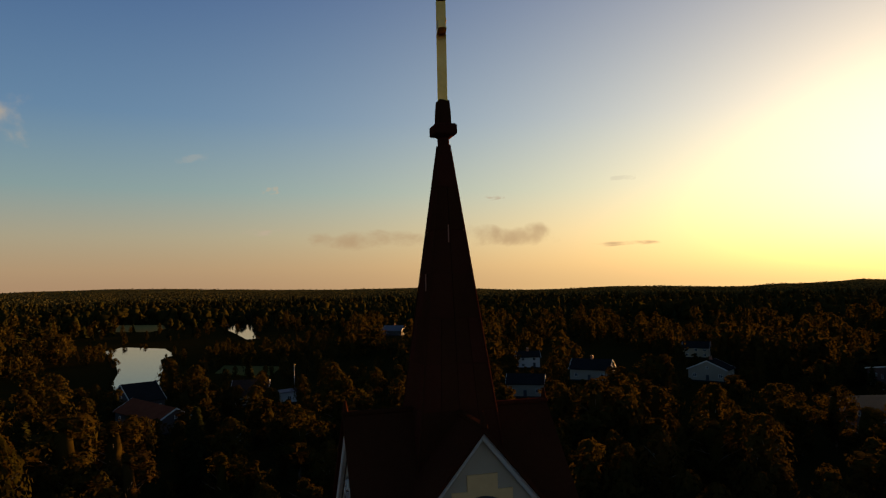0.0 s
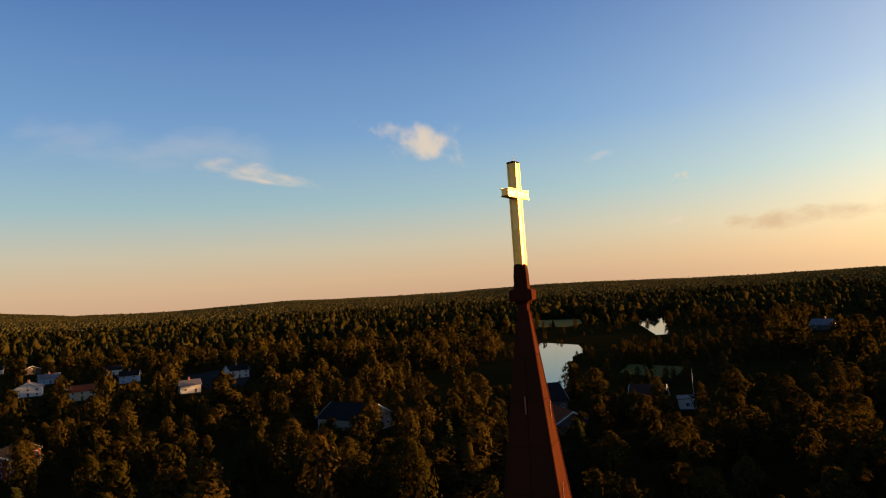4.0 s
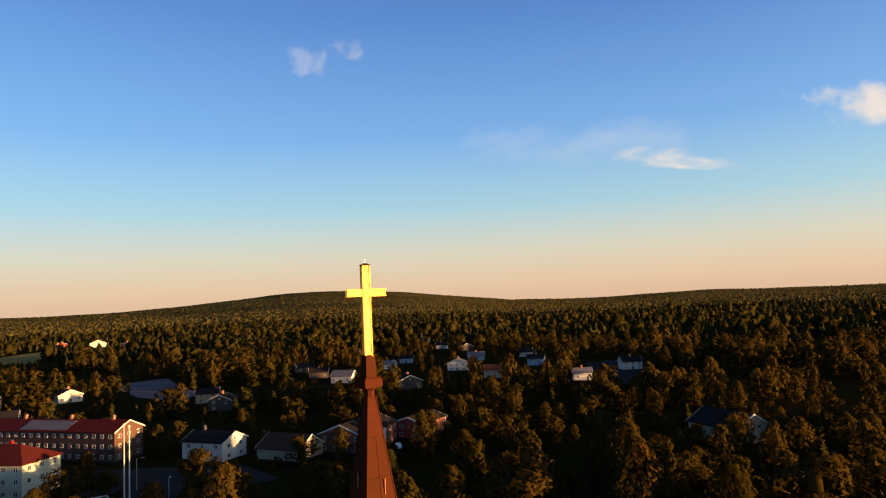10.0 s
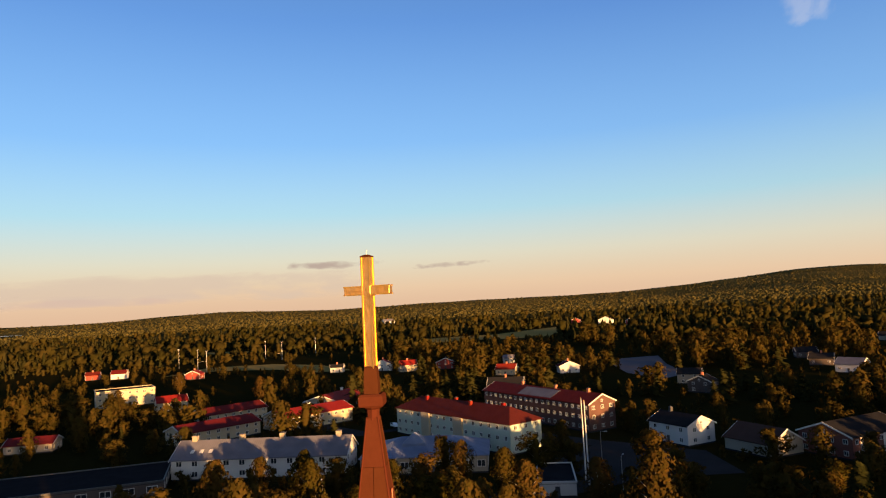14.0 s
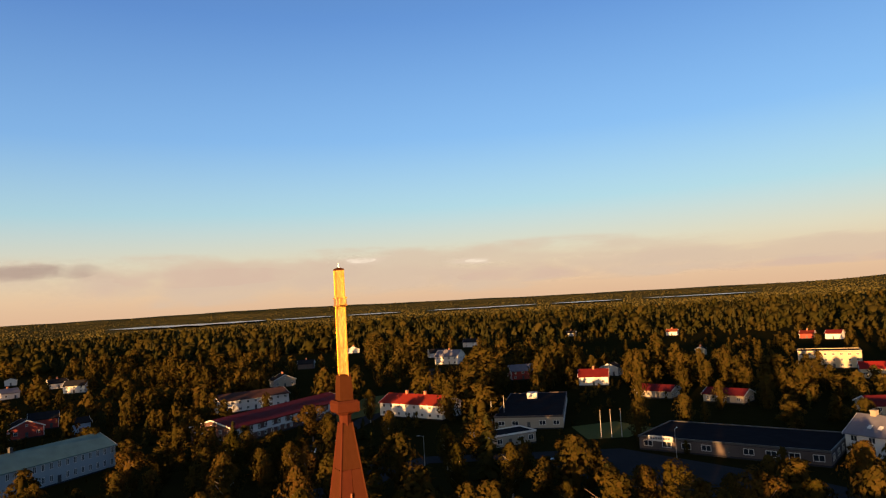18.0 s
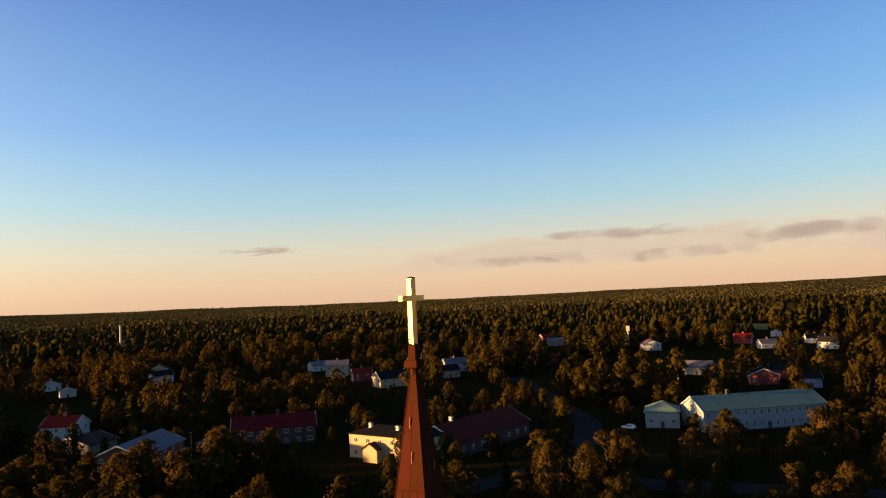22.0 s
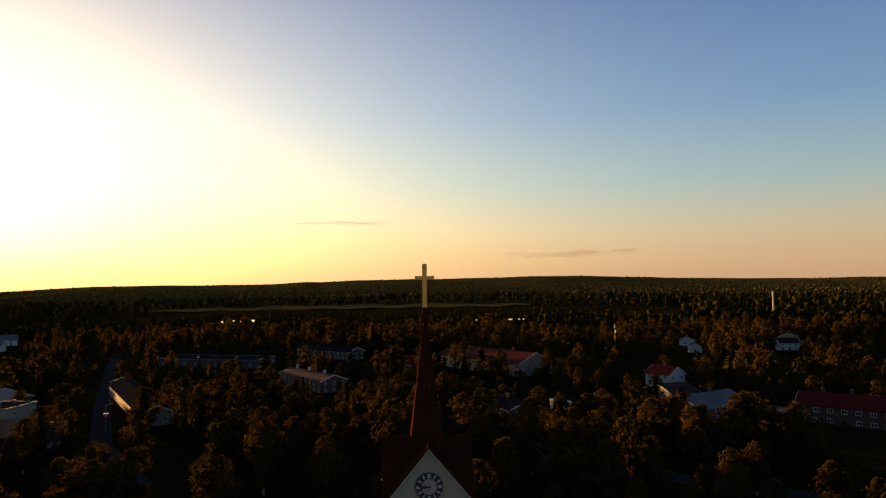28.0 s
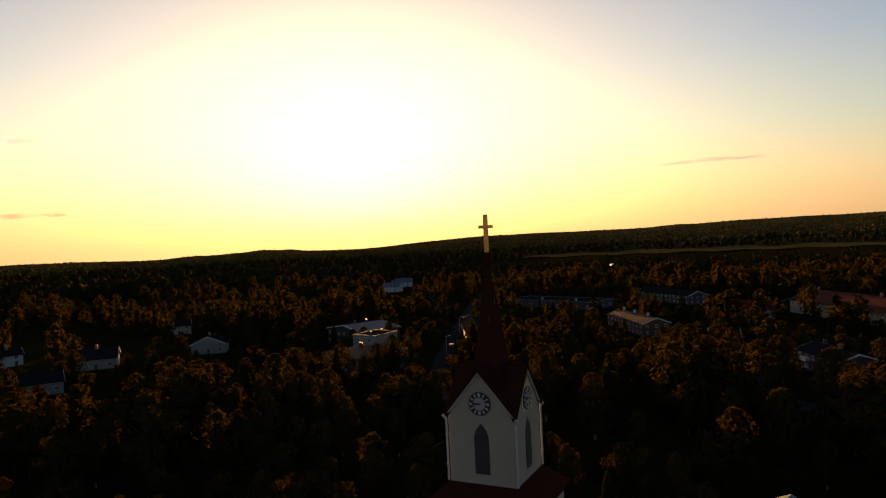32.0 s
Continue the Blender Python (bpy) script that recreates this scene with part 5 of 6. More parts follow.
def crown_mesh(name, kind, seed, n, grow=1.0, mat=None):
    """A lumpy inner mass under leaf clumps, which are small bent blades that follow the crown's roundness; unit height."""
    rng = random.Random(seed)
    vs, fs, ns = [], [], []
    if kind != "spruce":
        sides, levels = 6, 5
        p1, p2 = rng.uniform(0, 6.283), rng.uniform(0, 6.283)
        for i in range(levels):
            h = 0.16 + 0.68 * i / (levels - 1)
            r = (0.055 if kind == "birch" else 0.085) * math.sin(math.pi * min(0.97, (h - 0.06) / 0.96)) ** 0.8
            for j in range(sides):
                a = 2 * math.pi * (j + 0.5 * (i % 2)) / sides
                k = r * (1 + 0.25 * math.sin(3 * a + p1 + 6 * h) + 0.2 * math.sin(2 * a - 9 * h + p2)) * rng.uniform(0.85, 1.1)
                vs.append(Vector((math.cos(a) * k, math.sin(a) * k, h + rng.uniform(-0.03, 0.03))))
                ns.append(Vector((math.cos(a), math.sin(a), (h - 0.5) * 1.3)).normalized())
        for i in range(levels - 1):
            for j in range(sides):
                a, b, c, d = i * sides + j, i * sides + (j + 1) % sides, (i + 1) * sides + (j + 1) % sides, (i + 1) * sides + j
                fs += [(a, b, c), (a, c, d)]
        vs.append(Vector((0, 0, 0.88)))
        ns.append(Vector((0, 0, 1)))
        fs += [((levels - 1) * sides + j, (levels - 1) * sides + (j + 1) % sides, len(vs) - 1) for j in range(sides)]
    for x, y, z, s, *face in crown_points(kind, rng, n):
        s *= grow
        c = Vector((x, y, z))
        if kind == "spruce":
            out = Vector((x, y, 0)).normalized() if (x or y) else Vector((1, 0, 0))
            u = (out + Vector((0, 0, -0.45))).normalized() * s * 1.7
            w = Vector((-out.y, out.x, rng.uniform(-0.3, 0.3))).normalized() * s
            soft = (out + Vector((0, 0, 0.45)) + Vector((rng.gauss(0, 1), rng.gauss(0, 1), rng.gauss(0, 1))) * 0.15).normalized()
        else:
            jit = Vector((rng.gauss(0, 1), rng.gauss(0, 1), rng.gauss(0, 1)))
            f = (face[0] + jit * 0.34).normalized()
            soft = (face[0] + jit * 0.16).normalized()
            u = f.orthogonal()
            u.rotate(Matrix.Rotation(rng.uniform(0, 6.283), 3, f))
            if kind == "birch":
                u = (Vector((0, 0, -1)) + Vector((rng.gauss(0, 1), rng.gauss(0, 1), rng.gauss(0, 1))) * 0.45)
                u = (u - f * u.dot(f)).normalized() * 1.25
            w = f.cross(u).normalized()
            u, w = u * s * 1.3, w * s
        k = len(vs)
        bend = u.cross(w).normalized() * s * -0.25
        quad = [c - u, c - w * 0.9 + bend, c + u * 1.1, c + w * 0.9 + bend]
        if u.cross(w).dot(soft) < 0:
            quad.reverse()
        vs += quad
        ns += [soft] * 4
        fs += [(k, k + 1, k + 2), (k, k + 2, k + 3)]
    me = bpy.data.meshes.new(name)
    me.from_pydata([tuple(v) for v in vs], [], fs)
    if mat:
        me.materials.append(mat)
        me.polygons.foreach_set("use_smooth", [True] * len(fs))
        me.normals_split_custom_set_from_vertices([tuple(v) for v in ns])
        return me
    return me, np.array([v[:] for v in ns])


def trunk_mesh(kind, seed):
    rng = random.Random(seed)
    bm = bmesh.new()
    top = 0.95 if kind == "spruce" else 0.72
    lean = (rng.uniform(-0.02, 0.02), rng.uniform(-0.02, 0.02))
    pts = [(lean[0] * k * k, lean[1] * k * k, top * k) for k in (-0.02, 0.2, 0.5, 0.8, 1.0)]
    for i in range(4):
        add_tube(bm, pts[i], pts[i + 1], 0.017 * (1 - i * 0.22), 0.017 * (1 - (i + 1) * 0.22) + 0.001, 7, cap=i == 3)
    if kind != "spruce":
        for _ in range(9):
            z0 = rng.uniform(0.22, 0.66)
            a, r = rng.uniform(0, 6.283), rng.uniform(0.1, 0.26 if kind == "broad" else 0.16)
            p = Vector((lean[0] * z0, lean[1] * z0, z0))
            add_tube(bm, p, p + Vector((math.cos(a) * r, math.sin(a) * r, rng.uniform(0.1, 0.22))), 0.006, 0.002, 5, cap=False)
    return mesh_of("trunk", bm, M["bark_dark" if kind != "birch" else "bark"])


KINDS = {}
for kind, clumps in (("birch", 1700), ("broad", 2100), ("spruce", 900)):
    KINDS[kind] = [(trunk_mesh(kind, s), crown_mesh("crown", kind, s * 7 + len(kind), clumps, 0.86, mat=M["needle" if kind == "spruce" else "leaf"])) for s in range(5)]
TREE_LABEL = {"birch": "tall birch with a loose golden-lit crown", "broad": "broad leafy tree with a rounded uneven crown", "spruce": "dark slender spruce among leafy trees"}
trng = random.Random(11)
PLANTED = []


def tree(kind, x, y, height, base=0.0):
    tr, cr = KINDS[kind][trng.randrange(5)]
    wide = trng.uniform(1.05, 1.45)
    t = thing("tree", TREE_LABEL[kind], "tree", Matrix.Translation((x, y, base)) @ Matrix.Rotation(trng.uniform(0, 6.283), 4, "Z") @ Matrix.Diagonal((height * wide, height * wide, height, 1)), "trees of the town")
    part("trunk", tr, None, t)
    part("crown", cr, None, t)
    PLANTED.append((x, y))


def near_road(x, y):
    p = Vector((x, y))
    for pts, w in ROADS:
        for a, b in zip(pts, pts[1:]):
            a, b = Vector(a), Vector(b)
            k = max(0, min(1, (p - a).dot(b - a) / (b - a).length_squared))
            if (p - (a + (b - a) * k)).length < w / 2 + 2.0:
                return True
    return False


def inside(poly, x, y):
    c = False
    for (x0, y0), (x1, y1) in zip(poly, poly[1:] + poly[:1]):
        if (y0 > y) != (y1 > y) and x < (x1 - x0) * (y - y0) / (y1 - y0) + x0:
            c = not c
    return c


OPEN = [POND, POND_FAR, [(146, -18), (172, 0), (198, 172), (172, 174)]] + [f[1] for f in FIELDS] + [[(-120, -96), (-150, -72), (-166, -92), (-160, -122), (-132, -118)], [(30, -168), (10, -182), (-30, -150), (-16, -136), (14, -150)],
        [(352, 750), (430, 722), (455, 770), (385, 810)], [(575, 500), (640, 458), (662, 474), (600, 522)], [(-300, -196), (-318, -232), (-352, -268), (-392, -292), (-420, -280), (-370, -240), (-330, -200)]]
# numpy form of the footprints, for quick tests; each is kept clear in front, towards the church
BOX = np.array([[*m[0][:2], m[0][3], *m[1][:2], m[1][3], L, D, c] for m, L, D, c in FOOTPRINTS])

GLADES.append((-395, 30, 24, 120))
GLADE = np.array([[x, y, w, ln, x / math.hypot(x, y), y / math.hypot(x, y)] for x, y, w, ln in GLADES])


def free(x, y, front=1.0, margin=2.5):
    u = BOX[:, 0] * x + BOX[:, 1] * y + BOX[:, 2]
    v = BOX[:, 3] * x + BOX[:, 4] * y + BOX[:, 5]
    if np.any((u > -margin) & (u < BOX[:, 6] + margin) & (v > -BOX[:, 8] * front) & (v < BOX[:, 7] + margin)):
        return False
    ex, ey = GLADE[:, 0] - x, GLADE[:, 1] - y
    along, across = ex * GLADE[:, 4] + ey * GLADE[:, 5], np.abs(ex * GLADE[:, 5] - ey * GLADE[:, 4])
    if np.any((along > 0) & (along < GLADE[:, 3] * front) & (across < GLADE[:, 2])):
        return False
    return not near_road(x, y) and not any(inside(p, x, y) for p in OPEN)


# trees that stand out by themselves: kind, place, height
NEAR = [
    [("birch", -55, -139, 11), ("birch", -66, -138, 11), ("broad", -65, -121, 12), ("birch", -70, -106, 12.5), ("broad", -96, -121, 12), ("broad", -115, -108, 11), ("birch", -100, -76, 12), ("broad", -128, -82, 13), ("broad", -114, -66, 12.5), ("broad", -122, -39, 13), ("birch", -149, -22, 12.5), ("birch", -71, -349, 11), ("birch", -116, -401, 13), ("birch", -132, -320, 13), ("broad", -192, -410, 12)],
    [("birch", 78, -128, 12), ("birch", 89, -160, 12), ("birch", 78, -178, 12), ("birch", 52, -156, 12), ("broad", 45, -164, 12.5), ("birch", 29, -134, 12), ("broad", 111, -188, 13), ("broad", -5, -118, 12.5), ("birch", -28, -107, 12.5), ("birch", -57, -122, 13), ("broad", -59, -95, 13), ("broad", -77, -105, 13), ("birch", -94, -112, 12), ("birch", -93, -96, 12.5)],
    [("broad", 168, -149, 12.5), ("birch", 111, -77, 13), ("broad", 126, -122, 12.5), ("birch", 106, -137, 13), ("birch", 85, -132, 12), ("broad", 97, -175, 12), ("birch", 106, -223, 12.5), ("broad", 17, -143, 12.5), ("birch", -1, -112, 13), ("birch", 380, -135, 12), ("broad", 327, -135, 12.5)],
    [("birch", 200, 104, 11), ("birch", 154, 62, 11), ("birch", 132, 36, 11), ("birch", 113, 17, 11), ("broad", 139, 12, 12), ("broad", 93, 47, 11), ("birch", 140, -15, 12), ("birch", 122, -25, 12)],
    [("broad", 4, 158, 13), ("birch", 16, 154, 13), ("broad", -8, 170, 12), ("birch", 24, 170, 13), ("broad", -2, 146, 12), ("birch", 34, 186, 13), ("broad", 10, 142, 12)],
]
for row in NEAR:
    for kind, x, y, h in row:
        tree(kind, x, y, h)
def wood(name, label, templates, places, mat):
    """Many small trees in one mesh, from a few templates: place rows x, y, z, height, width, turn."""
    V, F, N, off = [], [], [], 0
    for i, (tv, tf, tn) in enumerate(templates):
        rows = places[i::len(templates)]
        if not len(rows):
            continue
        c, s = np.cos(rows[:, 5])[:, None], np.sin(rows[:, 5])[:, None]
        k = rows[:, 3:4] * rows[:, 4:5]
        x = (tv[:, 0] * c - tv[:, 1] * s) * k + rows[:, 0:1]
        y = (tv[:, 0] * s + tv[:, 1] * c) * k + rows[:, 1:2]
        z = tv[:, 2] * rows[:, 3:4] + rows[:, 2:3]
        V.append(np.stack([x, y, z], -1).reshape(-1, 3))
        N.append(np.stack([tn[:, 0] * c - tn[:, 1] * s, tn[:, 0] * s + tn[:, 1] * c, tn[:, 2] + 0 * c], -1).reshape(-1, 3))
        F.append((tf[None] + (np.arange(len(rows)) * len(tv))[:, None, None] + off).reshape(-1, 3))
        off += len(rows) * len(tv)
    V, F, N = np.concatenate(V).astype(np.float32), np.concatenate(F).astype(np.int32), np.concatenate(N)
    me = bpy.data.meshes.new(name)
    me.vertices.add(len(V)), me.loops.add(F.size), me.polygons.add(len(F))
    me.vertices.foreach_set("co", V.ravel())
    me.loops.foreach_set("vertex_index", F.ravel())
    me.polygons.foreach_set("loop_start", np.arange(0, F.size, 3, dtype=np.int32))
    me.polygons.foreach_set("loop_total", np.full(len(F), 3, dtype=np.int32))
    me.polygons.foreach_set("use_smooth", np.ones(len(F), dtype=bool))
    me.update(calc_edges=True)
    me.normals_split_custom_set_from_vertices(N)
    me.materials.append(M[mat])
    return tagged(new(name, me), label, "woods", kind="stuff")


def template(kind, seed, n, grow):
    me, nrm = crown_mesh("template", kind, seed, n, grow)
    v = np.array([p.co[:] for p in me.vertices])
    f = np.array([p.vertices[:] for p in me.polygons])
    bpy.data.meshes.remove(me)
    return v, f, nrm


rs = np.random.RandomState(3)


def scatter(r0, r1, spacing, town, front=1.0):
    """Places on rings, spaced by a share of their distance."""
    rows, r = [], r0
    while r < r1:
        step = spacing(r)
        n = int(2 * math.pi * r / step)
        a = (np.arange(n) + rs.uniform(0, 1, n)) * 2 * math.pi / n
        rr = r + rs.uniform(-0.5, 0.5, n) * step
        rows.append(np.stack([rr * np.cos(a), rr * np.sin(a)], 1))
        r += step * 0.95
    p = np.concatenate(rows)
    d = np.sin(p[:, 0] * 0.021 + 1.0) * np.sin(p[:, 1] * 0.019 + 2.2) + 0.6 * np.sin(p[:, 0] * 0.047 + p[:, 1] * 0.03) + rs.uniform(-0.7, 0.7, len(p))
    p = p[d > town]
    return np.array([q for q in p if free(q[0], q[1], front)])


near = scatter(52, 262, lambda r: max(9.6, r / 19), -0.95)
keep_chance = rs.uniform(0, 1, len(near))
near = near[(near[:, 1] > -45) | (keep_chance < 0.68)]
taken = np.array(PLANTED) if PLANTED else np.zeros((1, 2))
near = np.array([q for q in near if np.min(np.hypot(taken[:, 0] - q[0], taken[:, 1] - q[1])) > 5.5])
order = np.argsort(rs.uniform(0, 1, len(near)) + np.hypot(near[:, 0], near[:, 1]) / 90)
single, crowd = near[order[:max(0, 300 - len(PLANTED))]], near[order[max(0, 300 - len(PLANTED)):]]
for x, y in single:
    tree(trng.choices(("birch", "broad", "spruce"), (5, 5, 1))[0], x, y, trng.uniform(*((10, 19) if y > -60 else (8.5, 16))) if math.hypot(x, y) > 90 else trng.uniform(7, 11))
mid = scatter(262, 680, lambda r: max(9.4, r / 38), -0.12)
far = scatter(690, 1900, lambda r: r / 52, -1.3)
far = np.concatenate([far, scatter(1900, 4350, lambda r: r / 104, -1.5)])

far_az = np.degrees(np.arctan2(-far[:, 0], far[:, 1])) % 360
far_r = np.hypot(far[:, 0], far[:, 1])
for az0, az1, r0, r1 in LAKES + [MEADOW_AT]:
    keep = ~((far_az > az0) & (far_az < az1) & (far_r > r0 - 60) & (far_r < r1))
    far, far_az, far_r = far[keep], far_az[keep], far_r[keep]


def rows_for(p, lo, hi, w0, w1):
    n = len(p)
    az = np.degrees(np.arctan2(-p[:, 0], p[:, 1])) % 360
    rr = np.hypot(p[:, 0], p[:, 1])
    low = ((az > 131) & (az < 145) & (rr > 600) & (rr < 822)) | ((az > 148) & (az < 188) & (rr > 380) & (rr < 760)) | ((az > 293) & (az < 342) & (rr > 560) & (rr < 1240)) | ((az > 40) & (az < 62) & (rr > 230) & (rr < 600))
    x, y = p[:, 0], p[:, 1]
    stand = 0.82 + 0.2 * np.sin(x * 0.043 + 2 * np.sin(y * 0.021)) * np.sin(y * 0.039 + 1.5 * np.sin(x * 0.017)) + 0.16 * np.sin(x * 0.013 + 1.2 * np.sin(y * 0.009)) * np.sin(y * 0.015 + 0.7)
    shrink = stand * np.where(low, np.where((az > 293) & (az < 342), np.where(rr > 880, 0.34, 0.62), 0.5), 1.0) * np.minimum(1, 1700 / np.hypot(p[:, 0], p[:, 1])) ** 0.55
    return np.stack([p[:, 0], p[:, 1], ground_z(p[:, 0], p[:, 1]) - 0.3, rs.uniform(lo, hi, n) * shrink, rs.uniform(w0, w1, n), rs.uniform(0, 6.28, n)], 1)


bush = scatter(70, 480, lambda r: 8.0 + max(0, r - 250) * 0.02, -0.9, 0.12)
bush = np.array([q for q in bush if not free(q[0], q[1])])
wood("shrubs", "low shrubs and young trees in the gardens", [template("broad", 28, 70, 3.6), template("birch", 29, 60, 3.6)], rows_for(bush, 2.2, 5.0, 1.1, 1.7), "wood_leaf")
dark_ones = rs.uniform(0, 1, len(crowd)) < 0.1
wood("town_trees", "birches and broad trees crowding round the church and houses", [template("birch", 21, 620, 1.25), template("broad", 22, 700, 1.3), template("birch", 23, 620, 1.25), template("broad", 24, 700, 1.3), template("birch", 25, 620, 1.25)], rows_for(crowd[~dark_ones], 8, 17, 1.1, 1.55), "wood_leaf")
wood("town_spruces", "dark spruces between the birches", [template("spruce", 26, 170, 1.5), template("spruce", 27, 170, 1.5)], rows_for(crowd[dark_ones], 8, 15, 1.0, 1.3), "wood_needle")
conifer = (np.sin(mid[:, 0] * 0.009 + 0.5) * np.sin(mid[:, 1] * 0.008) + rs.uniform(-0.8, 0.8, len(mid))) > 0.8
wood("birch_wood", "golden-lit birches and leafy trees crowding the town", [template("birch", 31, 130, 2.4), template("broad", 32, 150, 2.7), template("birch", 33, 130, 2.4), template("birch", 36, 130, 2.4), template("birch", 37, 130, 2.4)], rows_for(mid[~conifer], 7, 21, 1.0, 1.5), "wood_leaf")
wood("spruce_wood", "dark spruces standing among the leafy trees", [template("spruce", 34, 55, 2.5), template("spruce", 35, 55, 2.5)], rows_for(mid[conifer], 10, 18, 1.0, 1.4), "wood_needle")
leafy = rs.uniform(0, 1, len(far)) + 0.25 * np.sin(far[:, 0] * 0.006) * np.sin(far[:, 1] * 0.007 + 1) < 0.55


def far_template(seed, pointed, n=6, rings=3):
    """A small ragged crown for trees a long way off: a few rings, pointed or rounded."""
    q = np.random.RandomState(seed)
    levels = ((0.05, 0.20), (0.40, 0.16), (0.74, 0.08)) if pointed else ((0.1, 0.16), (0.40, 0.27), (0.78, 0.20))
    levels = levels[3 - rings:]
    v, nrm = [], []
    for k, (h, r) in enumerate(levels):
        for i in range(n):
            a = 2 * math.pi * i / n + k
            g = (1 + q.uniform(-0.55, 0.45)) * r
            v.append((g * math.cos(a), g * math.sin(a), h + q.uniform(-0.12, 0.12)))
            nrm.append((math.cos(a) + q.uniform(-0.7, 0.7), math.sin(a) + q.uniform(-0.7, 0.7), (0.45 if pointed else (h - 0.35) * 1.6) + q.uniform(-0.6, 0.6)))
    v.append((q.uniform(-0.04, 0.04), q.uniform(-0.04, 0.04), 1.0))
    nrm.append((0, 0, 1))
    f = []
    for k in range(len(levels) - 1):
        for i in range(n):
            a, b, c, d = k * n + i, k * n + (i + 1) % n, k * n + n + (i + 1) % n, k * n + n + i
            f += [(a, b, c), (a, c, d)]
    f += [((len(levels) - 1) * n + i, (len(levels) - 1) * n + (i + 1) % n, len(v) - 1) for i in range(n)]
    nrm = np.array(nrm)
    return np.array(v), np.array(f), nrm / np.linalg.norm(nrm, axis=1)[:, None]


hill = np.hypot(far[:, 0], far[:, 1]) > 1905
ROUND, POINTED = [far_template(k, False) for k in (41, 42, 45, 47)], [far_template(k, True) for k in (43, 44, 46)]
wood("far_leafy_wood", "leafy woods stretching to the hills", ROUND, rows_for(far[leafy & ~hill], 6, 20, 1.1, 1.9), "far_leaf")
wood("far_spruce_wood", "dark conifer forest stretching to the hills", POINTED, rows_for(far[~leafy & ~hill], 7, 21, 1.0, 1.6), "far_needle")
wood("hill_leafy_wood", "leafy woods on the far hills, paled olive by painted haze", [far_template(k, False, 5, 2) for k in (51, 52, 53)], rows_for(far[leafy & hill], 8, 12, 2.2, 3.4), "hill_leaf_hazed")
wood("hill_spruce_wood", "conifers on the far hills", [far_template(k, True, 5, 2) for k in (54, 55, 56)], rows_for(far[~leafy & hill], 9, 12, 2.0, 3.2), "hill_needle_hazed")


# ---- clouds ----
def cloud_material(name, colour, strength, density, stretch, thin=1.62):
    m = bpy.data.materials.new(name)
    m.use_nodes = True
    n, l = m.node_tree.nodes, m.node_tree.links
    n.remove(n["Principled BSDF"])
    at, offset, noise_tex = n.new("ShaderNodeTexCoord"), n.new("ShaderNodeObjectInfo"), n.new("ShaderNodeTexNoise")
    mapping, shift = n.new("ShaderNodeMapping"), n.new("ShaderNodeVectorMath")
    mapping.inputs["Scale"].default_value = stretch
    l.new(at.outputs["Generated"], mapping.inputs["Vector"])
    l.new(mapping.outputs["Vector"], shift.inputs[0])
    wide = n.new("ShaderNodeMath")
    wide.operation = "MULTIPLY"
    wide.inputs[1].default_value = 37.0
    l.new(offset.outputs["Random"], wide.inputs[0])
    l.new(wide.outputs[0], shift.inputs[1])
    l.new(shift.outputs[0], noise_tex.inputs["Vector"])
    noise_tex.inputs["Scale"].default_value, noise_tex.inputs["Detail"].default_value, noise_tex.inputs["Roughness"].default_value = 1.15, 6, 0.52
    edge = n.new("ShaderNodeAttribute")
    edge.attribute_name = "body"
    lift, ramp = n.new("ShaderNodeMath"), n.new("ShaderNodeMapRange")
    lift.operation = "MULTIPLY_ADD"
    l.new(noise_tex.outputs["Fac"], lift.inputs[0])
    lift.inputs[1].default_value = 2.6
    l.new(edge.outputs["Fac"], lift.inputs[2])
    l.new(lift.outputs[0], ramp.inputs["Value"])
    ramp.interpolation_type = "SMOOTHSTEP"
    ramp.inputs["From Min"].default_value, ramp.inputs["From Max"].default_value, ramp.inputs["To Max"].default_value = thin, thin + 1.0, density
    fade, trim = n.new("ShaderNodeMapRange"), n.new("ShaderNodeMath")
    fade.inputs["From Max"].default_value = 0.22
    l.new(edge.outputs["Fac"], fade.inputs["Value"])
    trim.operation = "MULTIPLY"
    l.new(ramp.outputs["Result"], trim.inputs[0])
    l.new(fade.outputs["Result"], trim.inputs[1])
    clear, light, mix = n.new("ShaderNodeBsdfTransparent"), n.new("ShaderNodeEmission"), n.new("ShaderNodeMixShader")
    light.inputs["Color"].default_value, light.inputs["Strength"].default_value = (*colour, 1), strength * 0.70
    l.new(trim.outputs[0], mix.inputs["Fac"])
    l.new(clear.outputs[0], mix.inputs[1])
    l.new(light.outputs[0], mix.inputs[2])
    l.new(mix.outputs[0], n["Material Output"].inputs["Surface"])
    return m


CLOUD = {"white": cloud_material("sunlit_cloud", (1.0, 0.87, 0.77), 0.31, 0.85, (2.4, 2.4, 1.7), 1.75), "faint": cloud_material("thin_cloud", (0.92, 0.86, 0.86), 0.32, 0.24, (2, 2, 1), 1.5),
         "grey": cloud_material("shaded_cloud", (0.60, 0.46, 0.42), 0.25, 0.85, (3, 3, 0.9)), "bank": cloud_material("cloud_bank", (0.80, 0.60, 0.52), 0.275, 0.8, (4, 4, 1.0)),
         "layer": cloud_material("pink_cloud_layer", (0.95, 0.76, 0.64), 0.235, 0.7, (6, 6, 2.2), 1.3),
         "amber": cloud_material("amber_cloud", (0.90, 0.58, 0.38), 0.28, 0.6, (3, 3, 0.9))}
CLOUD_LABEL = {"white": "small sunlit white cloud in the evening sky", "faint": "thin veil of pale cloud high up", "grey": "flat grey cloud low over the horizon",
               "bank": "long pinkish cloud bank along the horizon", "layer": "wide flat layer of pinkish haze cloud", "amber": "flat amber cloud low over the horizon"}


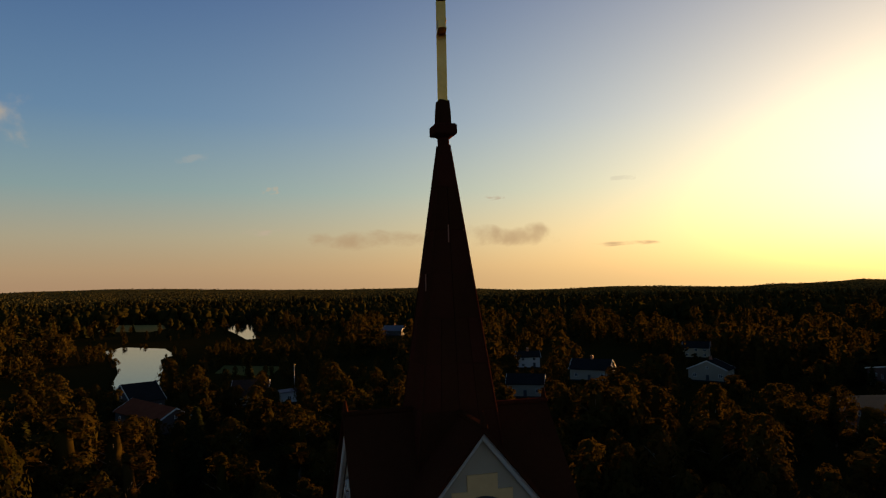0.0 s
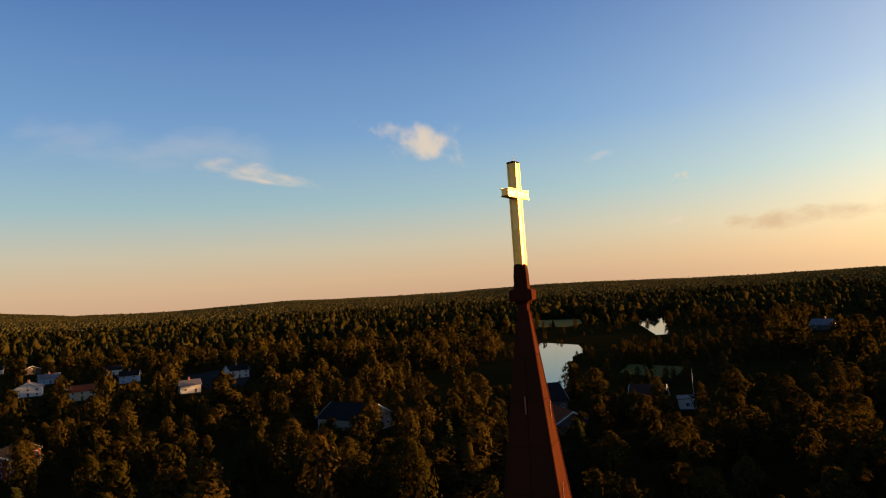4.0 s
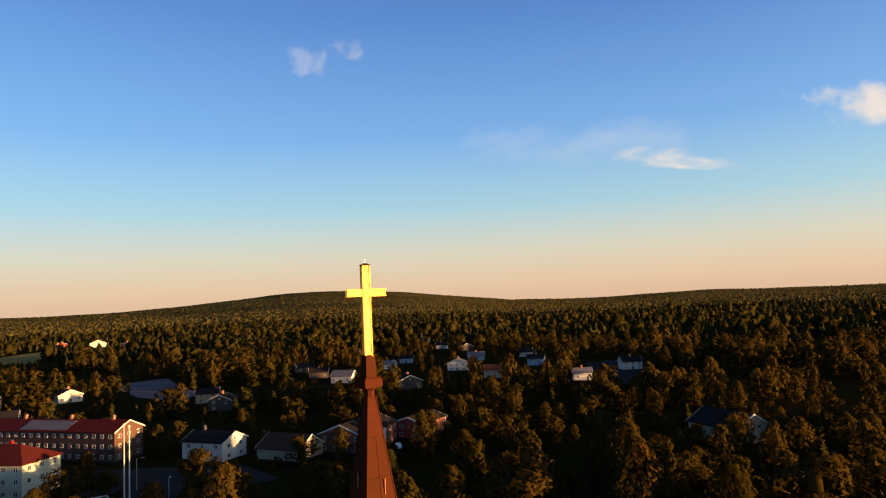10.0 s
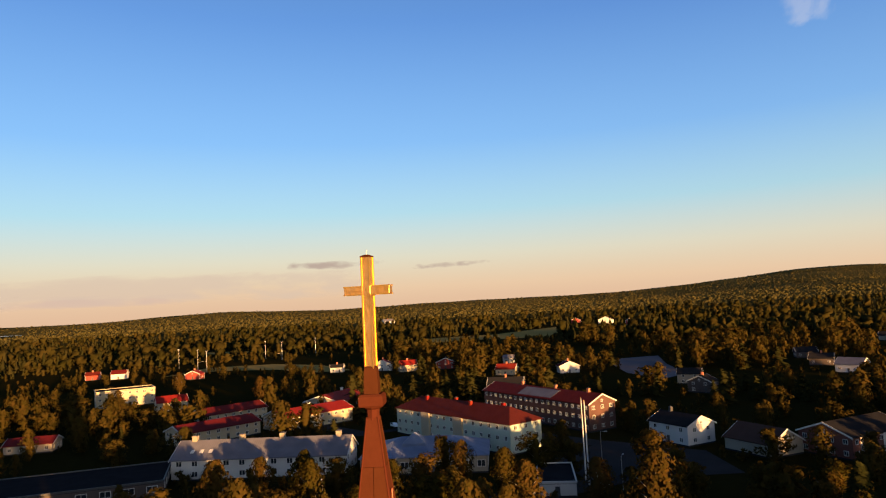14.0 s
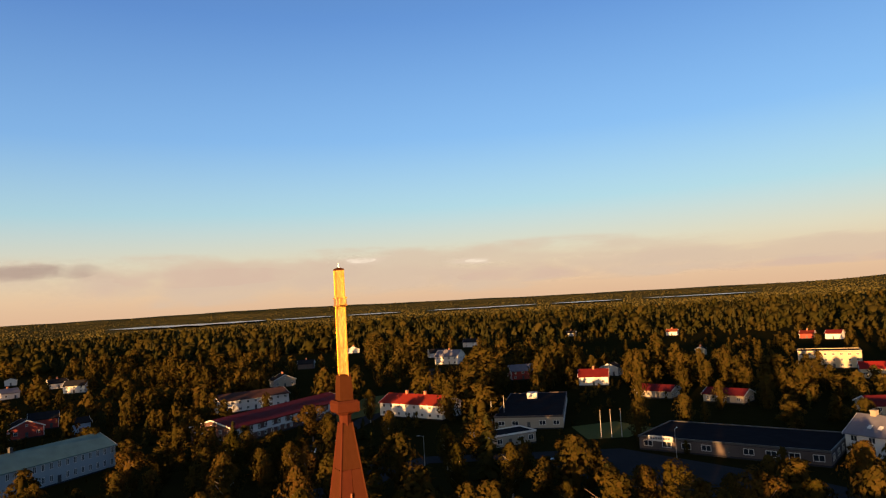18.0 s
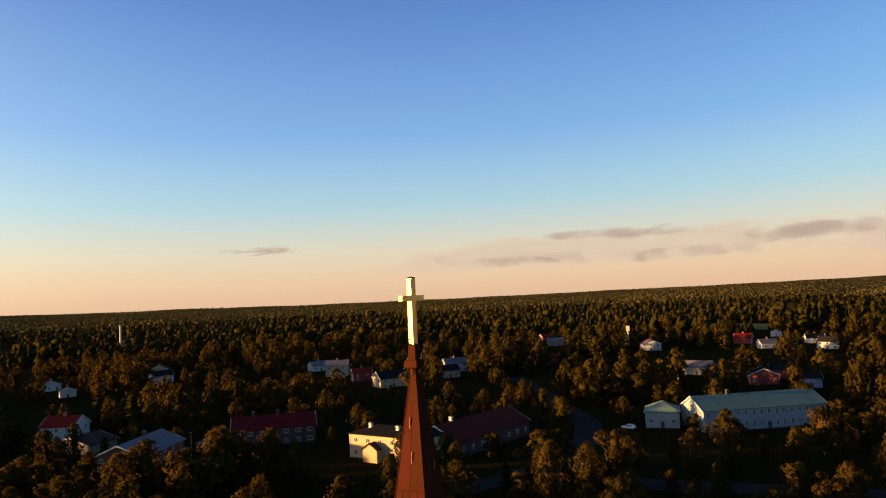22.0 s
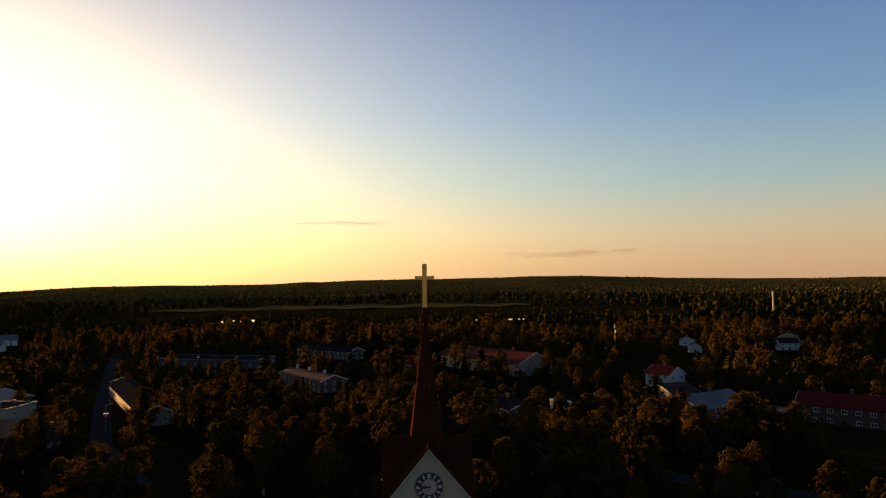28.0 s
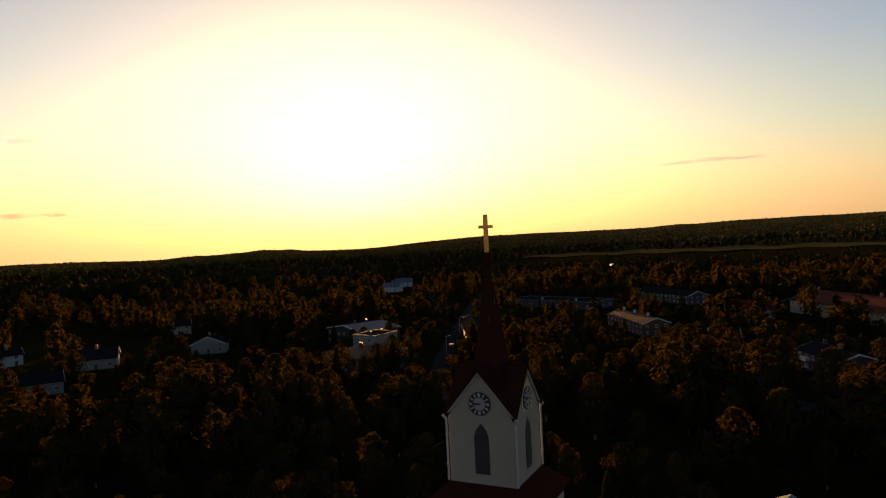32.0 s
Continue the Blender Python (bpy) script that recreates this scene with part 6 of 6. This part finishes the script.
def cloud(kind, az, el, wide, high, tilt=0.0):
    """A shallow shell of cloud far off, at that bearing and height in degrees."""
    nu, nv, R = 28, 10, 4650.0
    me = bpy.data.meshes.new("cloud")
    vs, fs, body = [], [], []
    for j in range(nv + 1):
        for i in range(nu + 1):
            u, v = i / nu * 2 - 1, j / nv * 2 - 1
            a = radians(az - u * wide / 2)
            e = radians(el + v * high / 2 + u * tilt * wide / 2)
            r = R - 60 * (1 - u * u) * (1 - v * v)
            vs.append((-r * math.sin(a) * math.cos(e), r * math.cos(a) * math.cos(e), 44 + r * math.sin(e)))
            body.append(max(0.0, 1 - u * u) ** 0.8 * max(0.0, 1 - abs(v) ** 2.2))
    for j in range(nv):
        for i in range(nu):
            k = j * (nu + 1) + i
            fs.append((k, k + 1, k + nu + 2, k + nu + 1))
    me.from_pydata(vs, [], fs)
    me.attributes.new("body", "FLOAT", "POINT").data.foreach_set("value", body)
    me.materials.append(CLOUD[kind])
    tagged(new("cloud", me), CLOUD_LABEL[kind], "cloud", kind="structure")


for row in (("white", 66.8, 12.8, 8.5, 4.6, -0.1), ("white", 69.6, 13.9, 8.5, 2.4, -0.2), ("white", 80.8, 10.9, 15, 2.4, -0.12), ("faint", 89, 12.6, 22, 5.0, -0.06),
            ("white", 46.1, 8.2, 1.9, 0.9), ("faint", 52, 10.6, 3.2, 0.8, 0.2), ("amber", 25.5, 4.2, 12, 2.4), ("amber", 36.0, 4.0, 15, 2.0), ("white", 27.3, 7.4, 2.6, 0.6),
            ("white", 46.8, 4.7, 3.8, 0.8), ("amber", 17, 3.2, 9, 0.5), ("faint", 111.6, 20.4, 4.2, 2.8), ("faint", 108.1, 21.4, 4.0, 2.0), ("faint", 16.6, 8.6, 2.4, 0.5),
            ("grey", 253.4, 3.0, 15, 1.7), ("grey", 239.8, 3.0, 14, 1.7), ("grey", 244.5, 4.7, 17, 1.3), ("grey", 231, 3.9, 14, 1.7), ("bank", 214, 3.0, 34, 3.2), ("white", 205.7, 3.9, 5.5, 1.0),
            ("white", 196, 3.4, 6, 0.9), ("bank", 193, 2.2, 24, 1.9), ("grey", 275, 4.6, 8, 0.9, 0.03), ("grey", 151, 3.9, 9, 0.8), ("grey", 141, 3.5, 8, 0.6), ("amber", 304, 2.4, 13, 0.7),
            ("white", 322, 5.3, 12, 0.6), ("amber", 300, 2.6, 8, 0.6), ("bank", 170, 1.6, 20, 1.2), ("layer", 205, 2.9, 62, 4.6), ("layer", 247, 3.6, 40, 3.0, 0.01), ("layer", 168, 2.4, 44, 2.6)):
    cloud(*row)


# ---- poles, lamps, masts ----
def flagpole(x, y, h, label="white tapered flagpole in the open yard"):
    p = thing("flagpole", label, "flagpole", pose(x, y, 0), "flagpoles")
    part("pole", tube((0, 0, 0), (0, 0, h), 0.011 * h, 0.005 * h, 10), M["white"], p)
    part("foot", box(-0.3, 0.3, -0.3, 0.3, -0.1, 0.25, 0.03), M["asphalt"], p)
    part("knob", frustum(((h, 0.05), (h + 0.08, 0.1), (h + 0.2, 0.1), (h + 0.27, 0.02)), 0, 8), M["gold"], p)


def street_lamp(x, y, h, turn=0.0):
    p = thing("street_lamp", "grey steel street lamp with a short arm", "street lamp", pose(x, y, 0, 0, 0, turn), "street lamps")
    part("pole", tube((0, 0, 0), (0, 0, h), 0.08, 0.05, 8), M["steel"], p)
    part("arm", tube((0, 0, h - 0.1), (1.3, 0, h + 0.15), 0.035, 0.03, 6), M["steel"], p)
    part("lamp_head", box(1.1, 1.9, -0.14, 0.14, h + 0.06, h + 0.2, 0.03), M["steel"], p)


def floodlight_mast(x, y, h):
    p = thing("floodlight_mast", "tall pale floodlight mast at the sports ground", "mast", pose(x, y, float(ground_z(x, y))), "floodlight masts")
    part("pole", tube((0, 0, 0), (0, 0, h), 0.16, 0.1, 8), M["steel"], p)
    bar = part("crossbar", box(-0.9, 0.9, -0.06, 0.06, h - 0.06, h + 0.06), M["steel"], p)
    for i in range(4):
        part("floodlight", box(-0.85 + i * 0.45, -0.55 + i * 0.45, -0.25, -0.06, h + 0.06, h + 0.36, 0.03), M["steel"], bar)


flagpole(-117, -93, 19.8)
flagpole(-120, -96.5, 19.8)
for x, y in ((62, -222), (57, -221), (52, -220)):
    flagpole(x, y, 10, "pale flagpole beside the store car park")
for x, y in ((16, -198), (13, -199), (10, -200)):
    flagpole(x, y, 8.5, "grey pole in a row before the supermarket")
flagpole(-154, 152, 12, "tall white flagpole near the pond")
flagpole(226, -138, 9, "grey flagpole beside the old wooden houses")
for x, y, h, a in ((66, -134, 9, 20), (-138, -106, 8, 120), (-118, -84, 8, 200), (118, -80, 8, 90), (98, -188, 8, 60), (60, -160, 8, 10), (48, 190, 8, 0), (70, 246, 8, 0), (-6, -172, 8, 250), (-60, -118, 8, 250), (150, 20, 8, 180), (188, 44, 8, 180)):
    street_lamp(x, y, h, a)
for x, y in ((-181, -616), (-186, -580), (-182, -546), (-278, -650), (-276, -606), (-330, -640)):
    floodlight_mast(x, y, 17)
mast = thing("antenna_mast", "thin lattice antenna mast with white panels", "mast", pose(300, 154, 0))
part("mast_pole", tube((0, 0, 0), (0, 0, 22), 0.2, 0.12, 6), M["dark"], mast)
for k, z in enumerate((16.5, 19.0)):
    part("antenna_panel", box(-0.5, 0.5, -0.5, -0.3, z, z + 1.6, 0.04), M["white"], mast, at=pose(0, 0, 0, 0, 0, k * 60 + 40))
tower = thing("water_tower", "slender white concrete tower above the forest", "tower", pose(807, 232, float(ground_z(807, 232))))
part("shaft", frustum(((0, 1.2), (26, 0.9)), 0, 12), M["white"], tower)
part("head", frustum(((26, 1.15), (31, 1.15), (31.6, 0.5)), 0, 12), M["white"], tower)
pylon = thing("sign_pylon", "tall red and white sign pylon over the trees", "sign", pose(425, -212, 0))
part("post", tube((0, 0, 0), (0, 0, 15), 0.25, 0.25, 8), M["steel"], pylon)
board = part("sign_board", box(-1.2, 1.2, -0.25, 0.25, 15, 19, 0.05), M["white"], pylon, "white sign board with a red field", at=pose(0, 0, 0, 0, 0, 60))
part("sign_field", box(-1.0, 1.0, -0.29, -0.25, 17.2, 18.8), M["roof_red"], board)


# ---- cars ----
def car(x, y, turn, paint, label):
    c = thing("car", label, "car", pose(x, y, 0.14, 0, 0, turn), "parked cars")
    bm = bmesh.new()
    side = [(-2.15, 0.3), (2.15, 0.3), (2.2, 0.75), (1.25, 0.95), (0.55, 1.42), (-1.2, 1.45), (-1.95, 1.0), (-2.2, 0.85)]
    f = bm.faces.new([bm.verts.new((u, -0.85, z)) for u, z in side])
    r = bmesh.ops.extrude_face_region(bm, geom=[f])
    bmesh.ops.translate(bm, vec=(0, 1.7, 0), verts=[e for e in r["geom"] if isinstance(e, bmesh.types.BMVert)])
    bmesh.ops.recalc_face_normals(bm, faces=bm.faces[:])
    bmesh.ops.bevel(bm, geom=bm.edges[:], offset=0.07, segments=2, affect="EDGES")
    part("body", bm, M[paint], c)
    for s in (-1, 1):
        part("side_window", box(-1.3, 0.75, s * 0.83 - 0.03, s * 0.83 + 0.03, 0.98, 1.34, 0.01), M["glass"], c)
        for u in (-1.35, 1.35):
            wheel = part("wheel", tube((u, s * 0.72, 0.32), (u, s * 0.9, 0.32), 0.32, 0.32, 16), M["rubber"], c)
            part("rim", tube((u, s * 0.88, 0.32), (u, s * 0.92, 0.32), 0.19, 0.19, 12), M["steel"], wheel)
    part("windscreen", box(0.6, 1.15, -0.7, 0.7, 1.0, 1.06), M["glass"], c, at=pose(0.32, 0, 0.85, 0, 33, 0) @ pose(-0.5, 0, -0.75))
    for s in (-0.6, 0.6):
        part("headlight", box(2.1, 2.22, s - 0.16, s + 0.16, 0.6, 0.72), M["frame"], c)
        part("tail_light", box(-2.24, -2.12, s - 0.14, s + 0.14, 0.72, 0.86), M["car_red"], c)


for x, y, a, paint, label in ((-133, -199, 80, "car_white", "white car parked behind the pale green block"), (-138, -190, 80, "car_dark", "dark car parked behind the pale green block"),
                              (152, 91, 20, "car_white", "white car parked beside the trailer"), (100, -172, 70, "car_white", "white car on the street by the terrace"),
                              (104, -180, 75, "car_dark", "dark car on the street by the terrace"), (56, 212, 70, "car_red", "red car on the street between trees"),
                              (208, 20, 95, "car_dark", "dark car beside the brick house"), (-186, -49, 20, "car_white", "pale car before the brick terrace"),
                              (-126, -203, 80, "car_red", "red car parked behind the pale green block"), (26, -164, 30, "car_dark", "dark car on the supermarket car park"),
                              (176, -92, 40, "car_white", "pale car beside the blue annex")):
    car(x, y, a, paint, label)
# goal frames on the sports ground
for x, y, a in ((-214, -650, 20), (-300, -668, 20)):
    goal = thing("goal", "white football goal frame on sandy ground", "goal", pose(x, y, 0.1, 0, 0, a), "football goals")
    for u in (-3.6, 3.6):
        part("post", tube((u, 0, 0), (u, 0, 2.4), 0.08, 0.08, 6), M["white"], goal)
    part("crossbar", tube((-3.6, 0, 2.4), (3.6, 0, 2.4), 0.08, 0.08, 6), M["white"], goal)
